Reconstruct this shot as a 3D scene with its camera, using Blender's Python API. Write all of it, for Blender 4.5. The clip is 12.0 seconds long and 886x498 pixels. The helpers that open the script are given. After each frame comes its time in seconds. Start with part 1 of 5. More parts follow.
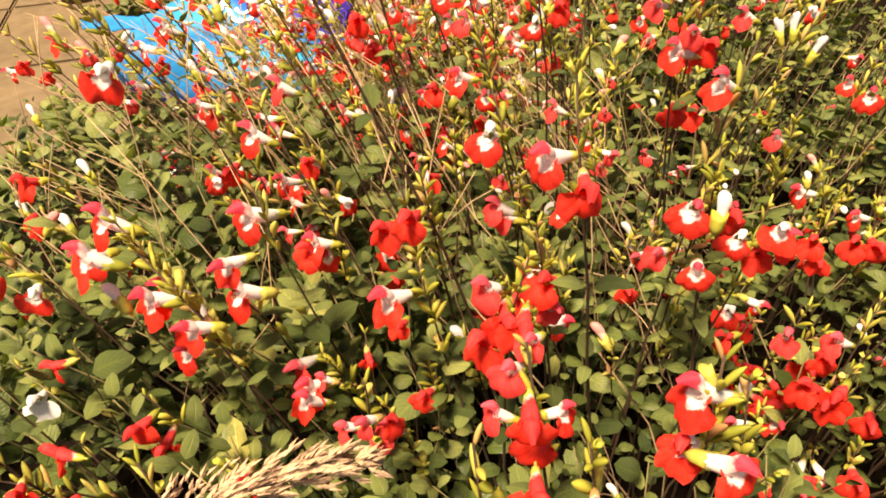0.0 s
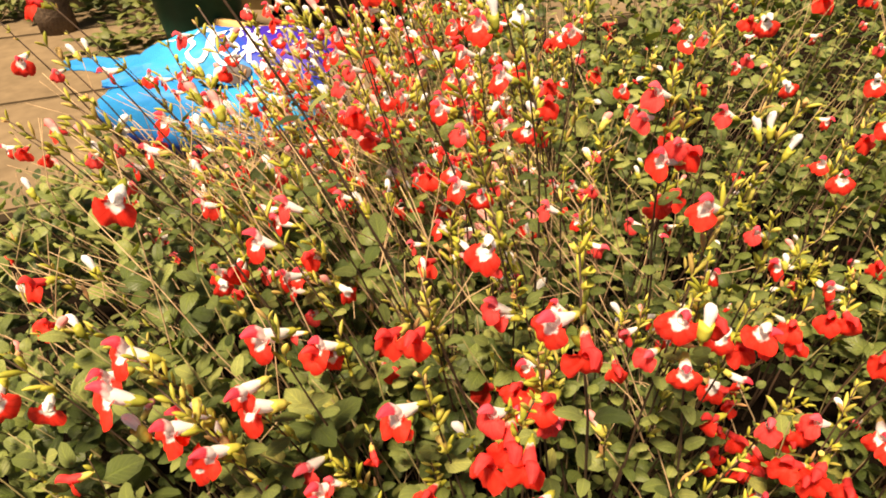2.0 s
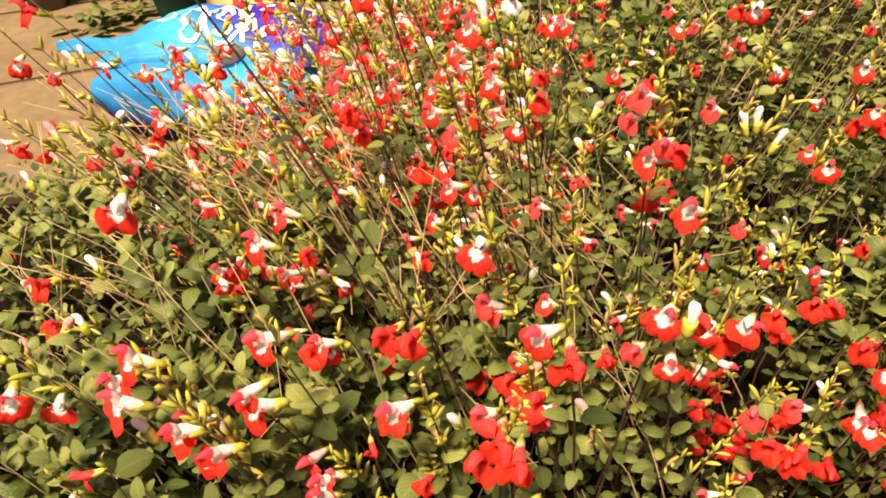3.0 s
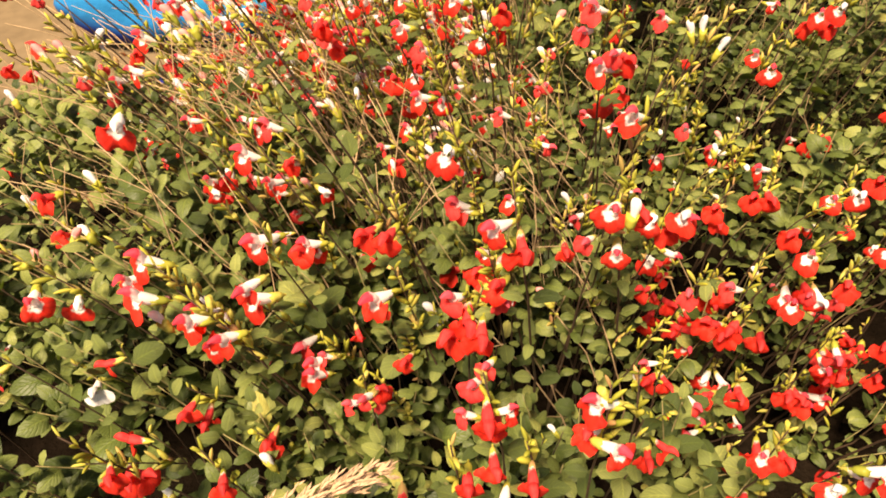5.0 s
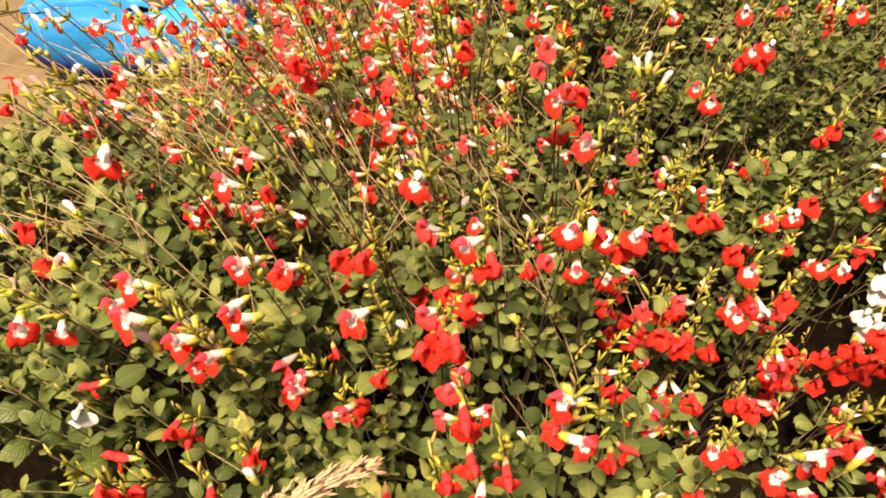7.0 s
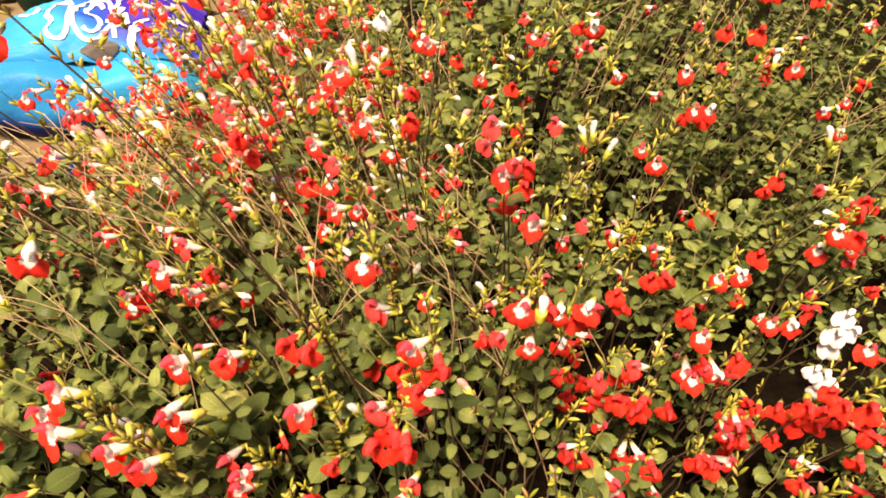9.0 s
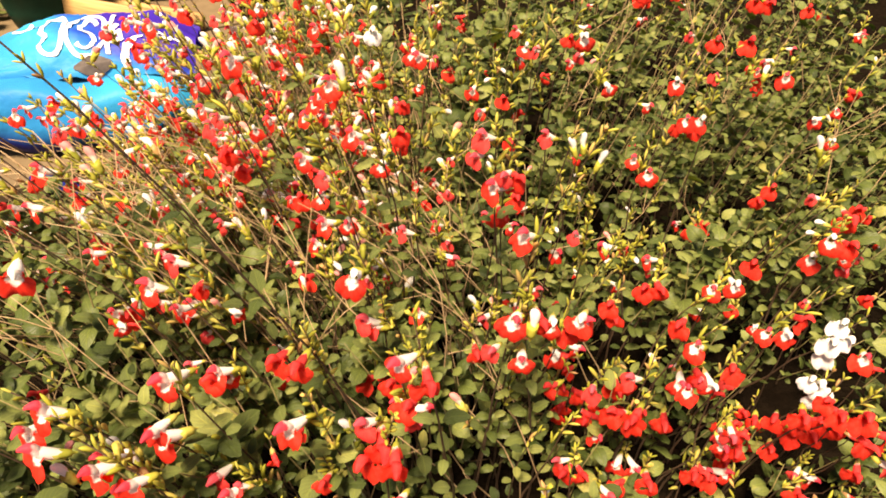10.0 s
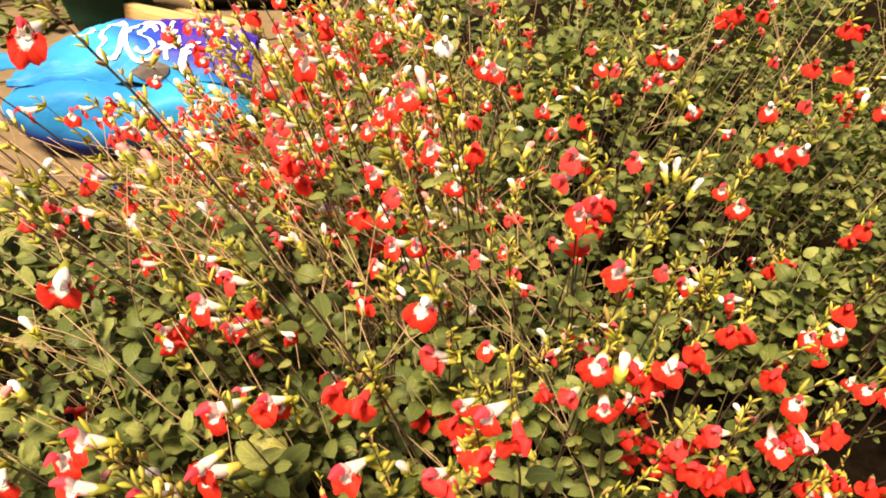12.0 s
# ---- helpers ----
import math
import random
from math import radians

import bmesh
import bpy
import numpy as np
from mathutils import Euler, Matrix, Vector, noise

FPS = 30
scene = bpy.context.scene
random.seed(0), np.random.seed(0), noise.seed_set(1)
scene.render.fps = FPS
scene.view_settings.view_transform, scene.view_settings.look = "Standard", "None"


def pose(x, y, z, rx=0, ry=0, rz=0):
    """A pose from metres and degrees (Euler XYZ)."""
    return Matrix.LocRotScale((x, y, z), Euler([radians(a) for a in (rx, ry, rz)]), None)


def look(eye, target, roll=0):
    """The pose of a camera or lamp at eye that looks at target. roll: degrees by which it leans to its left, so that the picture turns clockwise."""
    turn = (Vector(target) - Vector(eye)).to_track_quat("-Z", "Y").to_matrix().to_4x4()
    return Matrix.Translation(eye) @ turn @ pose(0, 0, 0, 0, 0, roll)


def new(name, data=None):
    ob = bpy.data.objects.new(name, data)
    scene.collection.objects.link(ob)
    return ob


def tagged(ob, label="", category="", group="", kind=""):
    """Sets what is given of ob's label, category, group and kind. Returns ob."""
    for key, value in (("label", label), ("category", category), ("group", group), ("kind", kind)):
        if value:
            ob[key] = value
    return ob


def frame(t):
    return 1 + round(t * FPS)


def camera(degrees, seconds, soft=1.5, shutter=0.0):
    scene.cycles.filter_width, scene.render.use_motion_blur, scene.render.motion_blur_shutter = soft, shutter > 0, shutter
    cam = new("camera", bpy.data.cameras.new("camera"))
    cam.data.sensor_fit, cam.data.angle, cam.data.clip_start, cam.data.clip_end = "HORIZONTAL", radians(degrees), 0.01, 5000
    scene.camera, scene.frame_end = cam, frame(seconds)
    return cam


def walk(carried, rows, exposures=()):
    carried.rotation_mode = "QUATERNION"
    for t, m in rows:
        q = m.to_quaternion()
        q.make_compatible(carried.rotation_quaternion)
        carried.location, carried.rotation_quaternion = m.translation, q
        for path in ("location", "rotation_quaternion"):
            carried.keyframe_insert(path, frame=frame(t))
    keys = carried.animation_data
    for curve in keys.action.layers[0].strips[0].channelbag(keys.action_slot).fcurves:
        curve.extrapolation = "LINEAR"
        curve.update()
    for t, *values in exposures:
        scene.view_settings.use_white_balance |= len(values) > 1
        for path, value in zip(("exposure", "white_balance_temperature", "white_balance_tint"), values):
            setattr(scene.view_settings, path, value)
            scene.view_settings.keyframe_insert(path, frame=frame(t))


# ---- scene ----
cam = camera(66.8, 12.0, soft=1.8)
PATH = [
    (0, (0.075, 0.034, 0.688), (-0.087, 1.621, -0.518), -1.5),
    (0.5, (0.07, 0.038, 0.706), (-0.067, 1.635, -0.489), -1.2),
    (1, (0.066, 0.044, 0.72), (-0.059, 1.654, -0.46), -1.1),
    (1.5, (0.06, 0.051, 0.739), (-0.048, 1.665, -0.437), -1.0),
    (2, (0.059, 0.06, 0.761), (-0.044, 1.661, -0.433), -1.0),
    (2.5, (0.059, 0.062, 0.773), (-0.039, 1.647, -0.441), -1.3),
    (3, (0.063, 0.064, 0.791), (-0.033, 1.604, -0.481), -1.6),
    (3.2, (0.067, 0.063, 0.799), (-0.034, 1.578, -0.503), -2.0),
    (4.8, (0.073, 0.023, 0.826), (0.022, 1.378, -0.644), -2.2),
    (5, (0.072, 0.017, 0.832), (0.037, 1.366, -0.644), -1.7),
    (5.5, (0.065, -0.002, 0.837), (0.077, 1.357, -0.63), -0.4),
    (6, (0.063, -0.016, 0.846), (0.112, 1.352, -0.612), 0.6),
    (6.5, (0.062, -0.019, 0.847), (0.13, 1.372, -0.588), 0.9),
    (6.7, (0.062, -0.019, 0.849), (0.136, 1.383, -0.577), 0.8),
    (8.3, (0.067, 0.021, 0.872), (0.222, 1.453, -0.516), 1.6),
    (8.5, (0.069, 0.023, 0.873), (0.242, 1.463, -0.504), 1.9),
    (9, (0.076, 0.027, 0.879), (0.278, 1.484, -0.475), 2.0),
    (9.5, (0.084, 0.027, 0.884), (0.296, 1.499, -0.454), 1.7),
    (10, (0.083, 0.029, 0.879), (0.294, 1.509, -0.449), 1.6),
    (10.5, (0.08, 0.03, 0.874), (0.27, 1.521, -0.445), 1.2),
    (11, (0.072, 0.036, 0.864), (0.242, 1.544, -0.438), 1.4),
    (11.5, (0.067, 0.05, 0.853), (0.195, 1.578, -0.43), 1.0),
    (12, (0.052, 0.08, 0.844), (0.164, 1.608, -0.442), 1.9),
]
walk(cam, [(t, look(eye, target, roll)) for t, eye, target, roll in PATH],
     exposures=((0, 1.58, 9100, 20), (12, 1.58, 9100, 20)))

# ---- world, sun ----
world = bpy.data.worlds.new("sky")
scene.world = world
world.use_nodes = True
wn = world.node_tree
sky = wn.nodes.new("ShaderNodeTexSky")
sky.sky_type = "NISHITA"
sky.sun_disc = False
SUN_EL, SUN_ROT = radians(67), radians(-140)
sky.sun_elevation, sky.sun_rotation = SUN_EL, SUN_ROT
wn.links.new(sky.outputs["Color"], wn.nodes["Background"].inputs["Color"])
wn.nodes["Background"].inputs["Strength"].default_value = 0.032

sun_data = bpy.data.lights.new("sun", "SUN")
sun_data.energy, sun_data.angle, sun_data.color = 4.0, radians(16), (1.0, 0.92, 0.80)
sun = new("sun", sun_data)
sun.matrix_world = look((math.sin(SUN_ROT) * math.cos(SUN_EL) * 6, math.cos(SUN_ROT) * math.cos(SUN_EL) * 6, math.sin(SUN_EL) * 6), (0, 0, 0))


# ---- materials ----
def shader(name, rough=0.6, spec=0.3):
    m = bpy.data.materials.new(name)
    m.use_nodes = True
    b = m.node_tree.nodes["Principled BSDF"]
    b.inputs["Roughness"].default_value = rough
    b.inputs["Specular IOR Level"].default_value = spec
    return m, m.node_tree, b


def node(nt, kind, **values):
    n = nt.nodes.new(kind)
    for key, v in values.items():
        n.inputs[key.replace("_", " ")].default_value = v
    return n


def ramp(nt, source, stops):
    r = nt.nodes.new("ShaderNodeValToRGB")
    el = r.color_ramp.elements
    while len(el) < len(stops):
        el.new(0.5)
    for e, (at, col) in zip(el, stops):
        e.position, e.color = at, (*col, 1)
    nt.links.new(source, r.inputs["Fac"])
    return r.outputs["Color"]


def mixed(nt, fac, a, b, how="MIX"):
    x = nt.nodes.new("ShaderNodeMix")
    x.data_type, x.blend_type = "RGBA", how
    for slot, v in (("Factor", fac), ("A", a), ("B", b)):
        sock = [s for s in x.inputs if s.name == slot and s.type == ("VALUE" if slot == "Factor" else "RGBA")][0]
        if isinstance(v, bpy.types.NodeSocket):
            nt.links.new(v, sock)
        else:
            sock.default_value = v if slot == "Factor" else (*v, 1)
    return [s for s in x.outputs if s.type == "RGBA"][0]


def noise_of(nt, scale, detail=4.0, coord="Object"):
    tc = nt.nodes.new("ShaderNodeTexCoord")
    n = node(nt, "ShaderNodeTexNoise", Scale=scale, Detail=detail)
    nt.links.new(tc.outputs[coord], n.inputs["Vector"])
    return n.outputs["Fac"]


def bump(nt, b, height, strength, distance):
    n = node(nt, "ShaderNodeBump", Strength=strength, Distance=distance)
    nt.links.new(height, n.inputs["Height"])
    nt.links.new(n.outputs["Normal"], b.inputs["Normal"])


def see_through(m, nt, b, colour, amount):
    """Thin leaf or petal: part of the light comes through."""
    t = nt.nodes.new("ShaderNodeBsdfTranslucent")
    if isinstance(colour, bpy.types.NodeSocket):
        nt.links.new(colour, t.inputs["Color"])
    else:
        t.inputs["Color"].default_value = (*colour, 1)
    mix = nt.nodes.new("ShaderNodeMixShader")
    mix.inputs["Fac"].default_value = amount
    nt.links.new(b.outputs["BSDF"], mix.inputs[1])
    nt.links.new(t.outputs["BSDF"], mix.inputs[2])
    nt.links.new(mix.outputs["Shader"], nt.nodes["Material Output"].inputs["Surface"])


def chance(nt):
    """A number for each leaf, whether it is an object or an island of a mesh."""
    o = nt.nodes.new("ShaderNodeObjectInfo")
    g = nt.nodes.new("ShaderNodeNewGeometry")
    add = nt.nodes.new("ShaderNodeMath")
    add.operation = "ADD"
    nt.links.new(o.outputs["Random"], add.inputs[0])
    nt.links.new(g.outputs["Random Per Island"], add.inputs[1])
    fr = nt.nodes.new("ShaderNodeMath")
    fr.operation = "FRACT"
    nt.links.new(add.outputs[0], fr.inputs[0])
    return fr.outputs[0]


def leaf_material(name, tones):
    m, nt, b = shader(name, 0.48, 0.32)
    tone = ramp(nt, chance(nt), tones)
    uv = nt.nodes.new("ShaderNodeUVMap")
    sep = nt.nodes.new("ShaderNodeSeparateXYZ")
    nt.links.new(uv.outputs["UV"], sep.inputs[0])
    # midrib and side veins: distance from the middle line, and bands that run off it
    mid = node(nt, "ShaderNodeMath"); mid.operation = "ABSOLUTE"
    nt.links.new(sep.outputs["Y"], mid.inputs[0])
    rib = ramp(nt, mid.outputs[0], [(0.03, (1, 1, 1)), (0.12, (0, 0, 0))])
    slant = node(nt, "ShaderNodeMath"); slant.operation = "MULTIPLY_ADD"
    nt.links.new(mid.outputs[0], slant.inputs[0]); slant.inputs[1].default_value = -0.35
    nt.links.new(sep.outputs["X"], slant.inputs[2])
    saw = node(nt, "ShaderNodeMath"); saw.operation = "PINGPONG"
    nt.links.new(slant.outputs[0], saw.inputs[0]); saw.inputs[1].default_value = 0.075
    vein = ramp(nt, saw.outputs[0], [(0.0, (1, 1, 1)), (0.022, (0, 0, 0))])
    lines = mixed(nt, 1.0, rib, vein, "ADD")
    grain = noise_of(nt, 420, 3)
    base = mixed(nt, grain, mixed(nt, 1.0, tone, (0.58, 0.64, 0.55), "MULTIPLY"), mixed(nt, 1.0, tone, (1.36, 1.30, 1.25), "MULTIPLY"))
    pale = mixed(nt, 1.0, base, (1.5, 1.45, 1.3), "MULTIPLY")
    fac = node(nt, "ShaderNodeMath"); fac.operation = "MULTIPLY"
    nt.links.new(lines, fac.inputs[0]); fac.inputs[1].default_value = 0.75
    col = mixed(nt, fac.outputs[0], base, pale)
    nt.links.new(col, b.inputs["Base Color"])
    hgt = node(nt, "ShaderNodeMath"); hgt.operation = "SUBTRACT"
    nt.links.new(grain, hgt.inputs[0]); nt.links.new(lines, hgt.inputs[1])
    bump(nt, b, hgt.outputs[0], 0.6, 0.0008)
    see_through(m, nt, b, mixed(nt, 1.0, col, (1.3, 1.5, 0.5), "MULTIPLY"), 0.15)
    return m


LEAF = leaf_material("sage_leaf", [(0.0, (0.026, 0.044, 0.010)), (0.3, (0.066, 0.096, 0.025)), (0.75, (0.150, 0.188, 0.058)), (0.97, (0.215, 0.245, 0.080)), (1.0, (0.28, 0.27, 0.08))])
WEED = leaf_material("weed_leaf", [(0.0, (0.05, 0.07, 0.02)), (1.0, (0.14, 0.16, 0.05))])


def petal_material(name, main, other, where, glow, edge=0.0):
    """Petal: main colour, with the other colour round the throat as far as `where` along the petal (u of the UV)."""
    m, nt, b = shader(name, 0.6, 0.08)
    uv = nt.nodes.new("ShaderNodeUVMap")
    sep = nt.nodes.new("ShaderNodeSeparateXYZ")
    nt.links.new(uv.outputs["UV"], sep.inputs[0])
    wob = node(nt, "ShaderNodeMath"); wob.operation = "MULTIPLY_ADD"
    nt.links.new(noise_of(nt, 260, 3), wob.inputs[0]); wob.inputs[1].default_value = 0.35
    nt.links.new(sep.outputs["X"], wob.inputs[2])
    fade = ramp(nt, wob.outputs[0], [(min(where + 0.13, 0.98), (1, 1, 1)), (min(where + 0.24, 1.0), (0, 0, 0))])
    tone = mixed(nt, chance(nt), mixed(nt, 1.0, (*main,), (0.78, 0.75, 0.8), "MULTIPLY"), main)
    streak = noise_of(nt, 900, 2)
    tone = mixed(nt, 0.25, tone, mixed(nt, streak, tone, mixed(nt, 1.0, tone, (1.3, 1.8, 1.8), "MULTIPLY")))
    blotch = ramp(nt, noise_of(nt, 170, 3), [(0.42, (0, 0, 0)), (0.72, (1, 1, 1))])
    lighter = mixed(nt, 0.06, tone, (0.95, 0.62, 0.58))
    half = node(nt, "ShaderNodeMath"); half.operation = "MULTIPLY"
    nt.links.new(blotch, half.inputs[0]); half.inputs[1].default_value = 0.8
    tone = mixed(nt, half.outputs[0], tone, lighter)
    rays = node(nt, "ShaderNodeMath"); rays.operation = "PINGPONG"
    nt.links.new(sep.outputs["Y"], rays.inputs[0]); rays.inputs[1].default_value = 0.11
    fine = ramp(nt, rays.outputs[0], [(0.0, (0.72, 0.66, 0.68)), (0.045, (1, 1, 1))])
    tone = mixed(nt, 0.55, tone, mixed(nt, 1.0, tone, fine, "MULTIPLY"))
    col = mixed(nt, fade, tone, other)
    nt.links.new(col, b.inputs["Base Color"])
    bump(nt, b, streak, 0.2, 0.0005)
    see_through(m, nt, b, col, glow)
    return m


RED, WHITE, PINK = (0.93, 0.046, 0.030), (0.90, 0.88, 0.85), (0.93, 0.072, 0.068)
LIP_TWO = petal_material("petal_red_white_throat", RED, WHITE, 0.41, 0.42)
LIP_RED = petal_material("petal_red", RED, RED, 0.0, 0.42)
LIP_PINK = petal_material("petal_coral", PINK, WHITE, 0.10, 0.45)
LIP_WHITE = petal_material("petal_white", WHITE, (0.8, 0.8, 0.6), 0.0, 0.3)
HOOD_TWO = petal_material("hood_white_red_tip", (0.84, 0.07, 0.11), WHITE, 0.60, 0.4)
HOOD_RED = petal_material("hood_red", (0.88, 0.060, 0.060), (0.86, 0.70, 0.62), 0.08, 0.4)
HOOD_PINK = petal_material("hood_coral", (0.86, 0.12, 0.16), WHITE, 0.50, 0.42)
HOOD_WHITE = petal_material("hood_white", WHITE, (0.80, 0.74, 0.62), 0.1, 0.3)
BUD = petal_material("bud_white", WHITE, (0.62, 0.62, 0.25), 0.05, 0.3)
BLUSH = petal_material("bud_blush", (0.88, 0.36, 0.33), (0.84, 0.74, 0.62), 0.45, 0.35)


def plain(name, dark, light, scale=30, rough=0.7, spec=0.25, deep=0.3, dist=0.001, coord="Object"):
    m, nt, b = shader(name, rough, spec)
    fine, coarse = noise_of(nt, scale * 6, 5, coord), noise_of(nt, scale, 3, coord)
    two = mixed(nt, 0.5, fine, coarse)
    nt.links.new(mixed(nt, ramp(nt, two, [(0.3, (0, 0, 0)), (0.7, (1, 1, 1))]), dark, light), b.inputs["Base Color"])
    bump(nt, b, fine, deep, dist)
    return m


def calyx_material():
    m, nt, b = shader("calyx_yellow_green", 0.5, 0.3)
    c = ramp(nt, chance(nt), [(0.0, (0.32, 0.34, 0.05)), (0.5, (0.56, 0.53, 0.085)), (0.85, (0.70, 0.62, 0.16)), (1.0, (0.62, 0.32, 0.16))])
    c = mixed(nt, noise_of(nt, 500, 3), mixed(nt, 1.0, c, (0.7, 0.75, 0.7), "MULTIPLY"), c)
    nt.links.new(c, b.inputs["Base Color"])
    see_through(m, nt, b, c, 0.3)
    return m


CALYX = calyx_material()
STEM = plain("stem_purple_brown", (0.026, 0.017, 0.013), (0.10, 0.062, 0.038), 60, 0.6)
TWIG = plain("twig_green_brown", (0.13, 0.115, 0.045), (0.29, 0.24, 0.11), 50, 0.7)
STRAW = plain("dry_stem_straw", (0.24, 0.155, 0.080), (0.55, 0.400, 0.235), 40, 0.75)
PLUME = plain("seed_head_straw", (0.34, 0.21, 0.12), (0.66, 0.46, 0.30), 120, 0.8)
# soil darker than its own colour: the deep shade between plants is painted in
SHADED_SOIL = plain("soil", (0.004, 0.003, 0.002), (0.013, 0.009, 0.006), 14, 1.0, 0.0, 0.9, 0.01)
PAVING = plain("paving_buff", (0.105, 0.076, 0.043), (0.190, 0.140, 0.082), 5, 0.85, 0.2, 0.35, 0.002)
RENDER = plain("wall_render", (0.26, 0.22, 0.13), (0.42, 0.36, 0.24), 4, 0.9, 0.15, 0.5, 0.004)
GREEN_PLASTIC = plain("green_plastic", (0.002, 0.028, 0.018), (0.004, 0.045, 0.028), 8, 0.55, 0.15, 0.1)
BLACK_PLASTIC = plain("black_plastic", (0.006, 0.006, 0.006), (0.014, 0.012, 0.012), 8, 0.5, 0.3, 0.1)
WHITE_INK = plain("white_print", (0.74, 0.76, 0.80), (0.86, 0.87, 0.88), 20, 0.35, 0.5, 0.05)
GREY_INK = plain("grey_print", (0.055, 0.048, 0.045), (0.10, 0.085, 0.08), 20, 0.5, 0.12, 0.05)


def wood_material():
    m, nt, b = shader("planed_pine", 0.65, 0.3)
    tc = nt.nodes.new("ShaderNodeTexCoord")
    mp = nt.nodes.new("ShaderNodeMapping")
    mp.inputs["Scale"].default_value = (3, 60, 60)
    nt.links.new(tc.outputs["Object"], mp.inputs["Vector"])
    n = node(nt, "ShaderNodeTexNoise", Scale=1.5, Detail=5.0, Distortion=0.6)
    nt.links.new(mp.outputs["Vector"], n.inputs["Vector"])
    c = ramp(nt, n.outputs["Fac"], [(0.3, (0.32, 0.18, 0.07)), (0.55, (0.52, 0.33, 0.14)), (0.75, (0.62, 0.42, 0.20))])
    nt.links.new(c, b.inputs["Base Color"])
    bump(nt, b, n.outputs["Fac"], 0.2, 0.001)
    return m


WOOD = wood_material()
BARK = plain("post_bark", (0.05, 0.035, 0.025), (0.17, 0.12, 0.08), 18, 0.9, 0.15, 0.8, 0.006)


def film_material():
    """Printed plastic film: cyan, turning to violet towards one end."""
    m, nt, b = shader("printed_film", 0.48, 0.12)
    tc = nt.nodes.new("ShaderNodeTexCoord")
    sep = nt.nodes.new("ShaderNodeSeparateXYZ")
    nt.links.new(tc.outputs["Object"], sep.inputs[0])
    s = node(nt, "ShaderNodeMath"); s.operation = "MULTIPLY_ADD"
    nt.links.new(sep.outputs["X"], s.inputs[0]); s.inputs[1].default_value = 2.2
    calm = node(nt, "ShaderNodeMath"); calm.operation = "MULTIPLY_ADD"
    nt.links.new(noise_of(nt, 7, 2), calm.inputs[0]); calm.inputs[1].default_value, calm.inputs[2].default_value = 0.4, -0.88
    nt.links.new(calm.outputs[0], s.inputs[2])
    up = node(nt, "ShaderNodeMath"); up.operation = "MULTIPLY_ADD"
    nt.links.new(sep.outputs["Z"], up.inputs[0]); up.inputs[1].default_value = 6.5
    nt.links.new(s.outputs[0], up.inputs[2])
    c = ramp(nt, up.outputs[0], [(0.1, (0.0, 0.19, 0.46)), (0.62, (0.0, 0.30, 0.57)), (0.80, (0.008, 0.06, 0.38)), (0.97, (0.035, 0.015, 0.27))])
    # navy towards the bottom, reaching higher at the -x end
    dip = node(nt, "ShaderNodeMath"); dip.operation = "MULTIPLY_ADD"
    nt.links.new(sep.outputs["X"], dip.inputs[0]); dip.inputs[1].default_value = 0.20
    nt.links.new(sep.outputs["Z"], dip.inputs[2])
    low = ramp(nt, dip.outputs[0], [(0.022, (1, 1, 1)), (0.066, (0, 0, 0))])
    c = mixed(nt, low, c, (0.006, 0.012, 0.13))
    soft = noise_of(nt, 16, 4)
    c = mixed(nt, soft, mixed(nt, 1.0, c, (0.7, 0.8, 0.95), "MULTIPLY"), mixed(nt, 1.0, c, (1.3, 1.2, 1.05), "MULTIPLY"))
    nt.links.new(c, b.inputs["Base Color"])
    bump(nt, b, noise_of(nt, 28, 3), 0.6, 0.006)
    return m


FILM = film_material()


# ---- helpers for meshes ----
def mesh_of(name, verts, faces, material, uvs=None, smooth=True):
    me = bpy.data.meshes.new(name)
    me.from_pydata([tuple(v) for v in verts], [], faces)
    if uvs is not None:
        layer = me.uv_layers.new(name="UVMap")
        idx = np.empty(len(me.loops), dtype=np.int32)
        me.loops.foreach_get("vertex_index", idx)
        layer.data.foreach_set("uv", np.asarray(uvs, dtype=np.float32)[idx].ravel())
    if smooth:
        me.polygons.foreach_set("use_smooth", [True] * len(me.polygons))
    me.materials.append(material)
    me.update()
    return me


def child(name, data, parent, m_world, label=""):
    """An object of its own under parent, at a pose given in the world."""
    ob = new(name, data)
    ob.parent = parent
    ob.matrix_basis = WORLD[parent].inverted() @ m_world
    WORLD[ob] = m_world
    if label:
        ob["label"] = label
    return ob


WORLD = {}


def top(name, m, label, category, group="", kind="", data=None):
    ob = new(name, data)
    ob.matrix_basis = m
    WORLD[ob] = m.copy()
    return tagged(ob, label, category, group, kind)


def part(name, bm, material, parent, label=""):
    """Links a bmesh, given in the parent's own axes, as one mesh object under parent."""
    me = bpy.data.meshes.new(name)
    bm.to_mesh(me)
    bm.free()
    me.polygons.foreach_set("use_smooth", [True] * len(me.polygons))
    me.materials.append(material)
    return child(name, me, parent, WORLD[parent], label)


def grid_faces(rows, cols, closed=False):
    out = []
    for i in range(rows - 1):
        for j in range(cols if closed else cols - 1):
            k = (j + 1) % cols
            out.append((i * cols + j, i * cols + k, (i + 1) * cols + k, (i + 1) * cols + j))
    return out


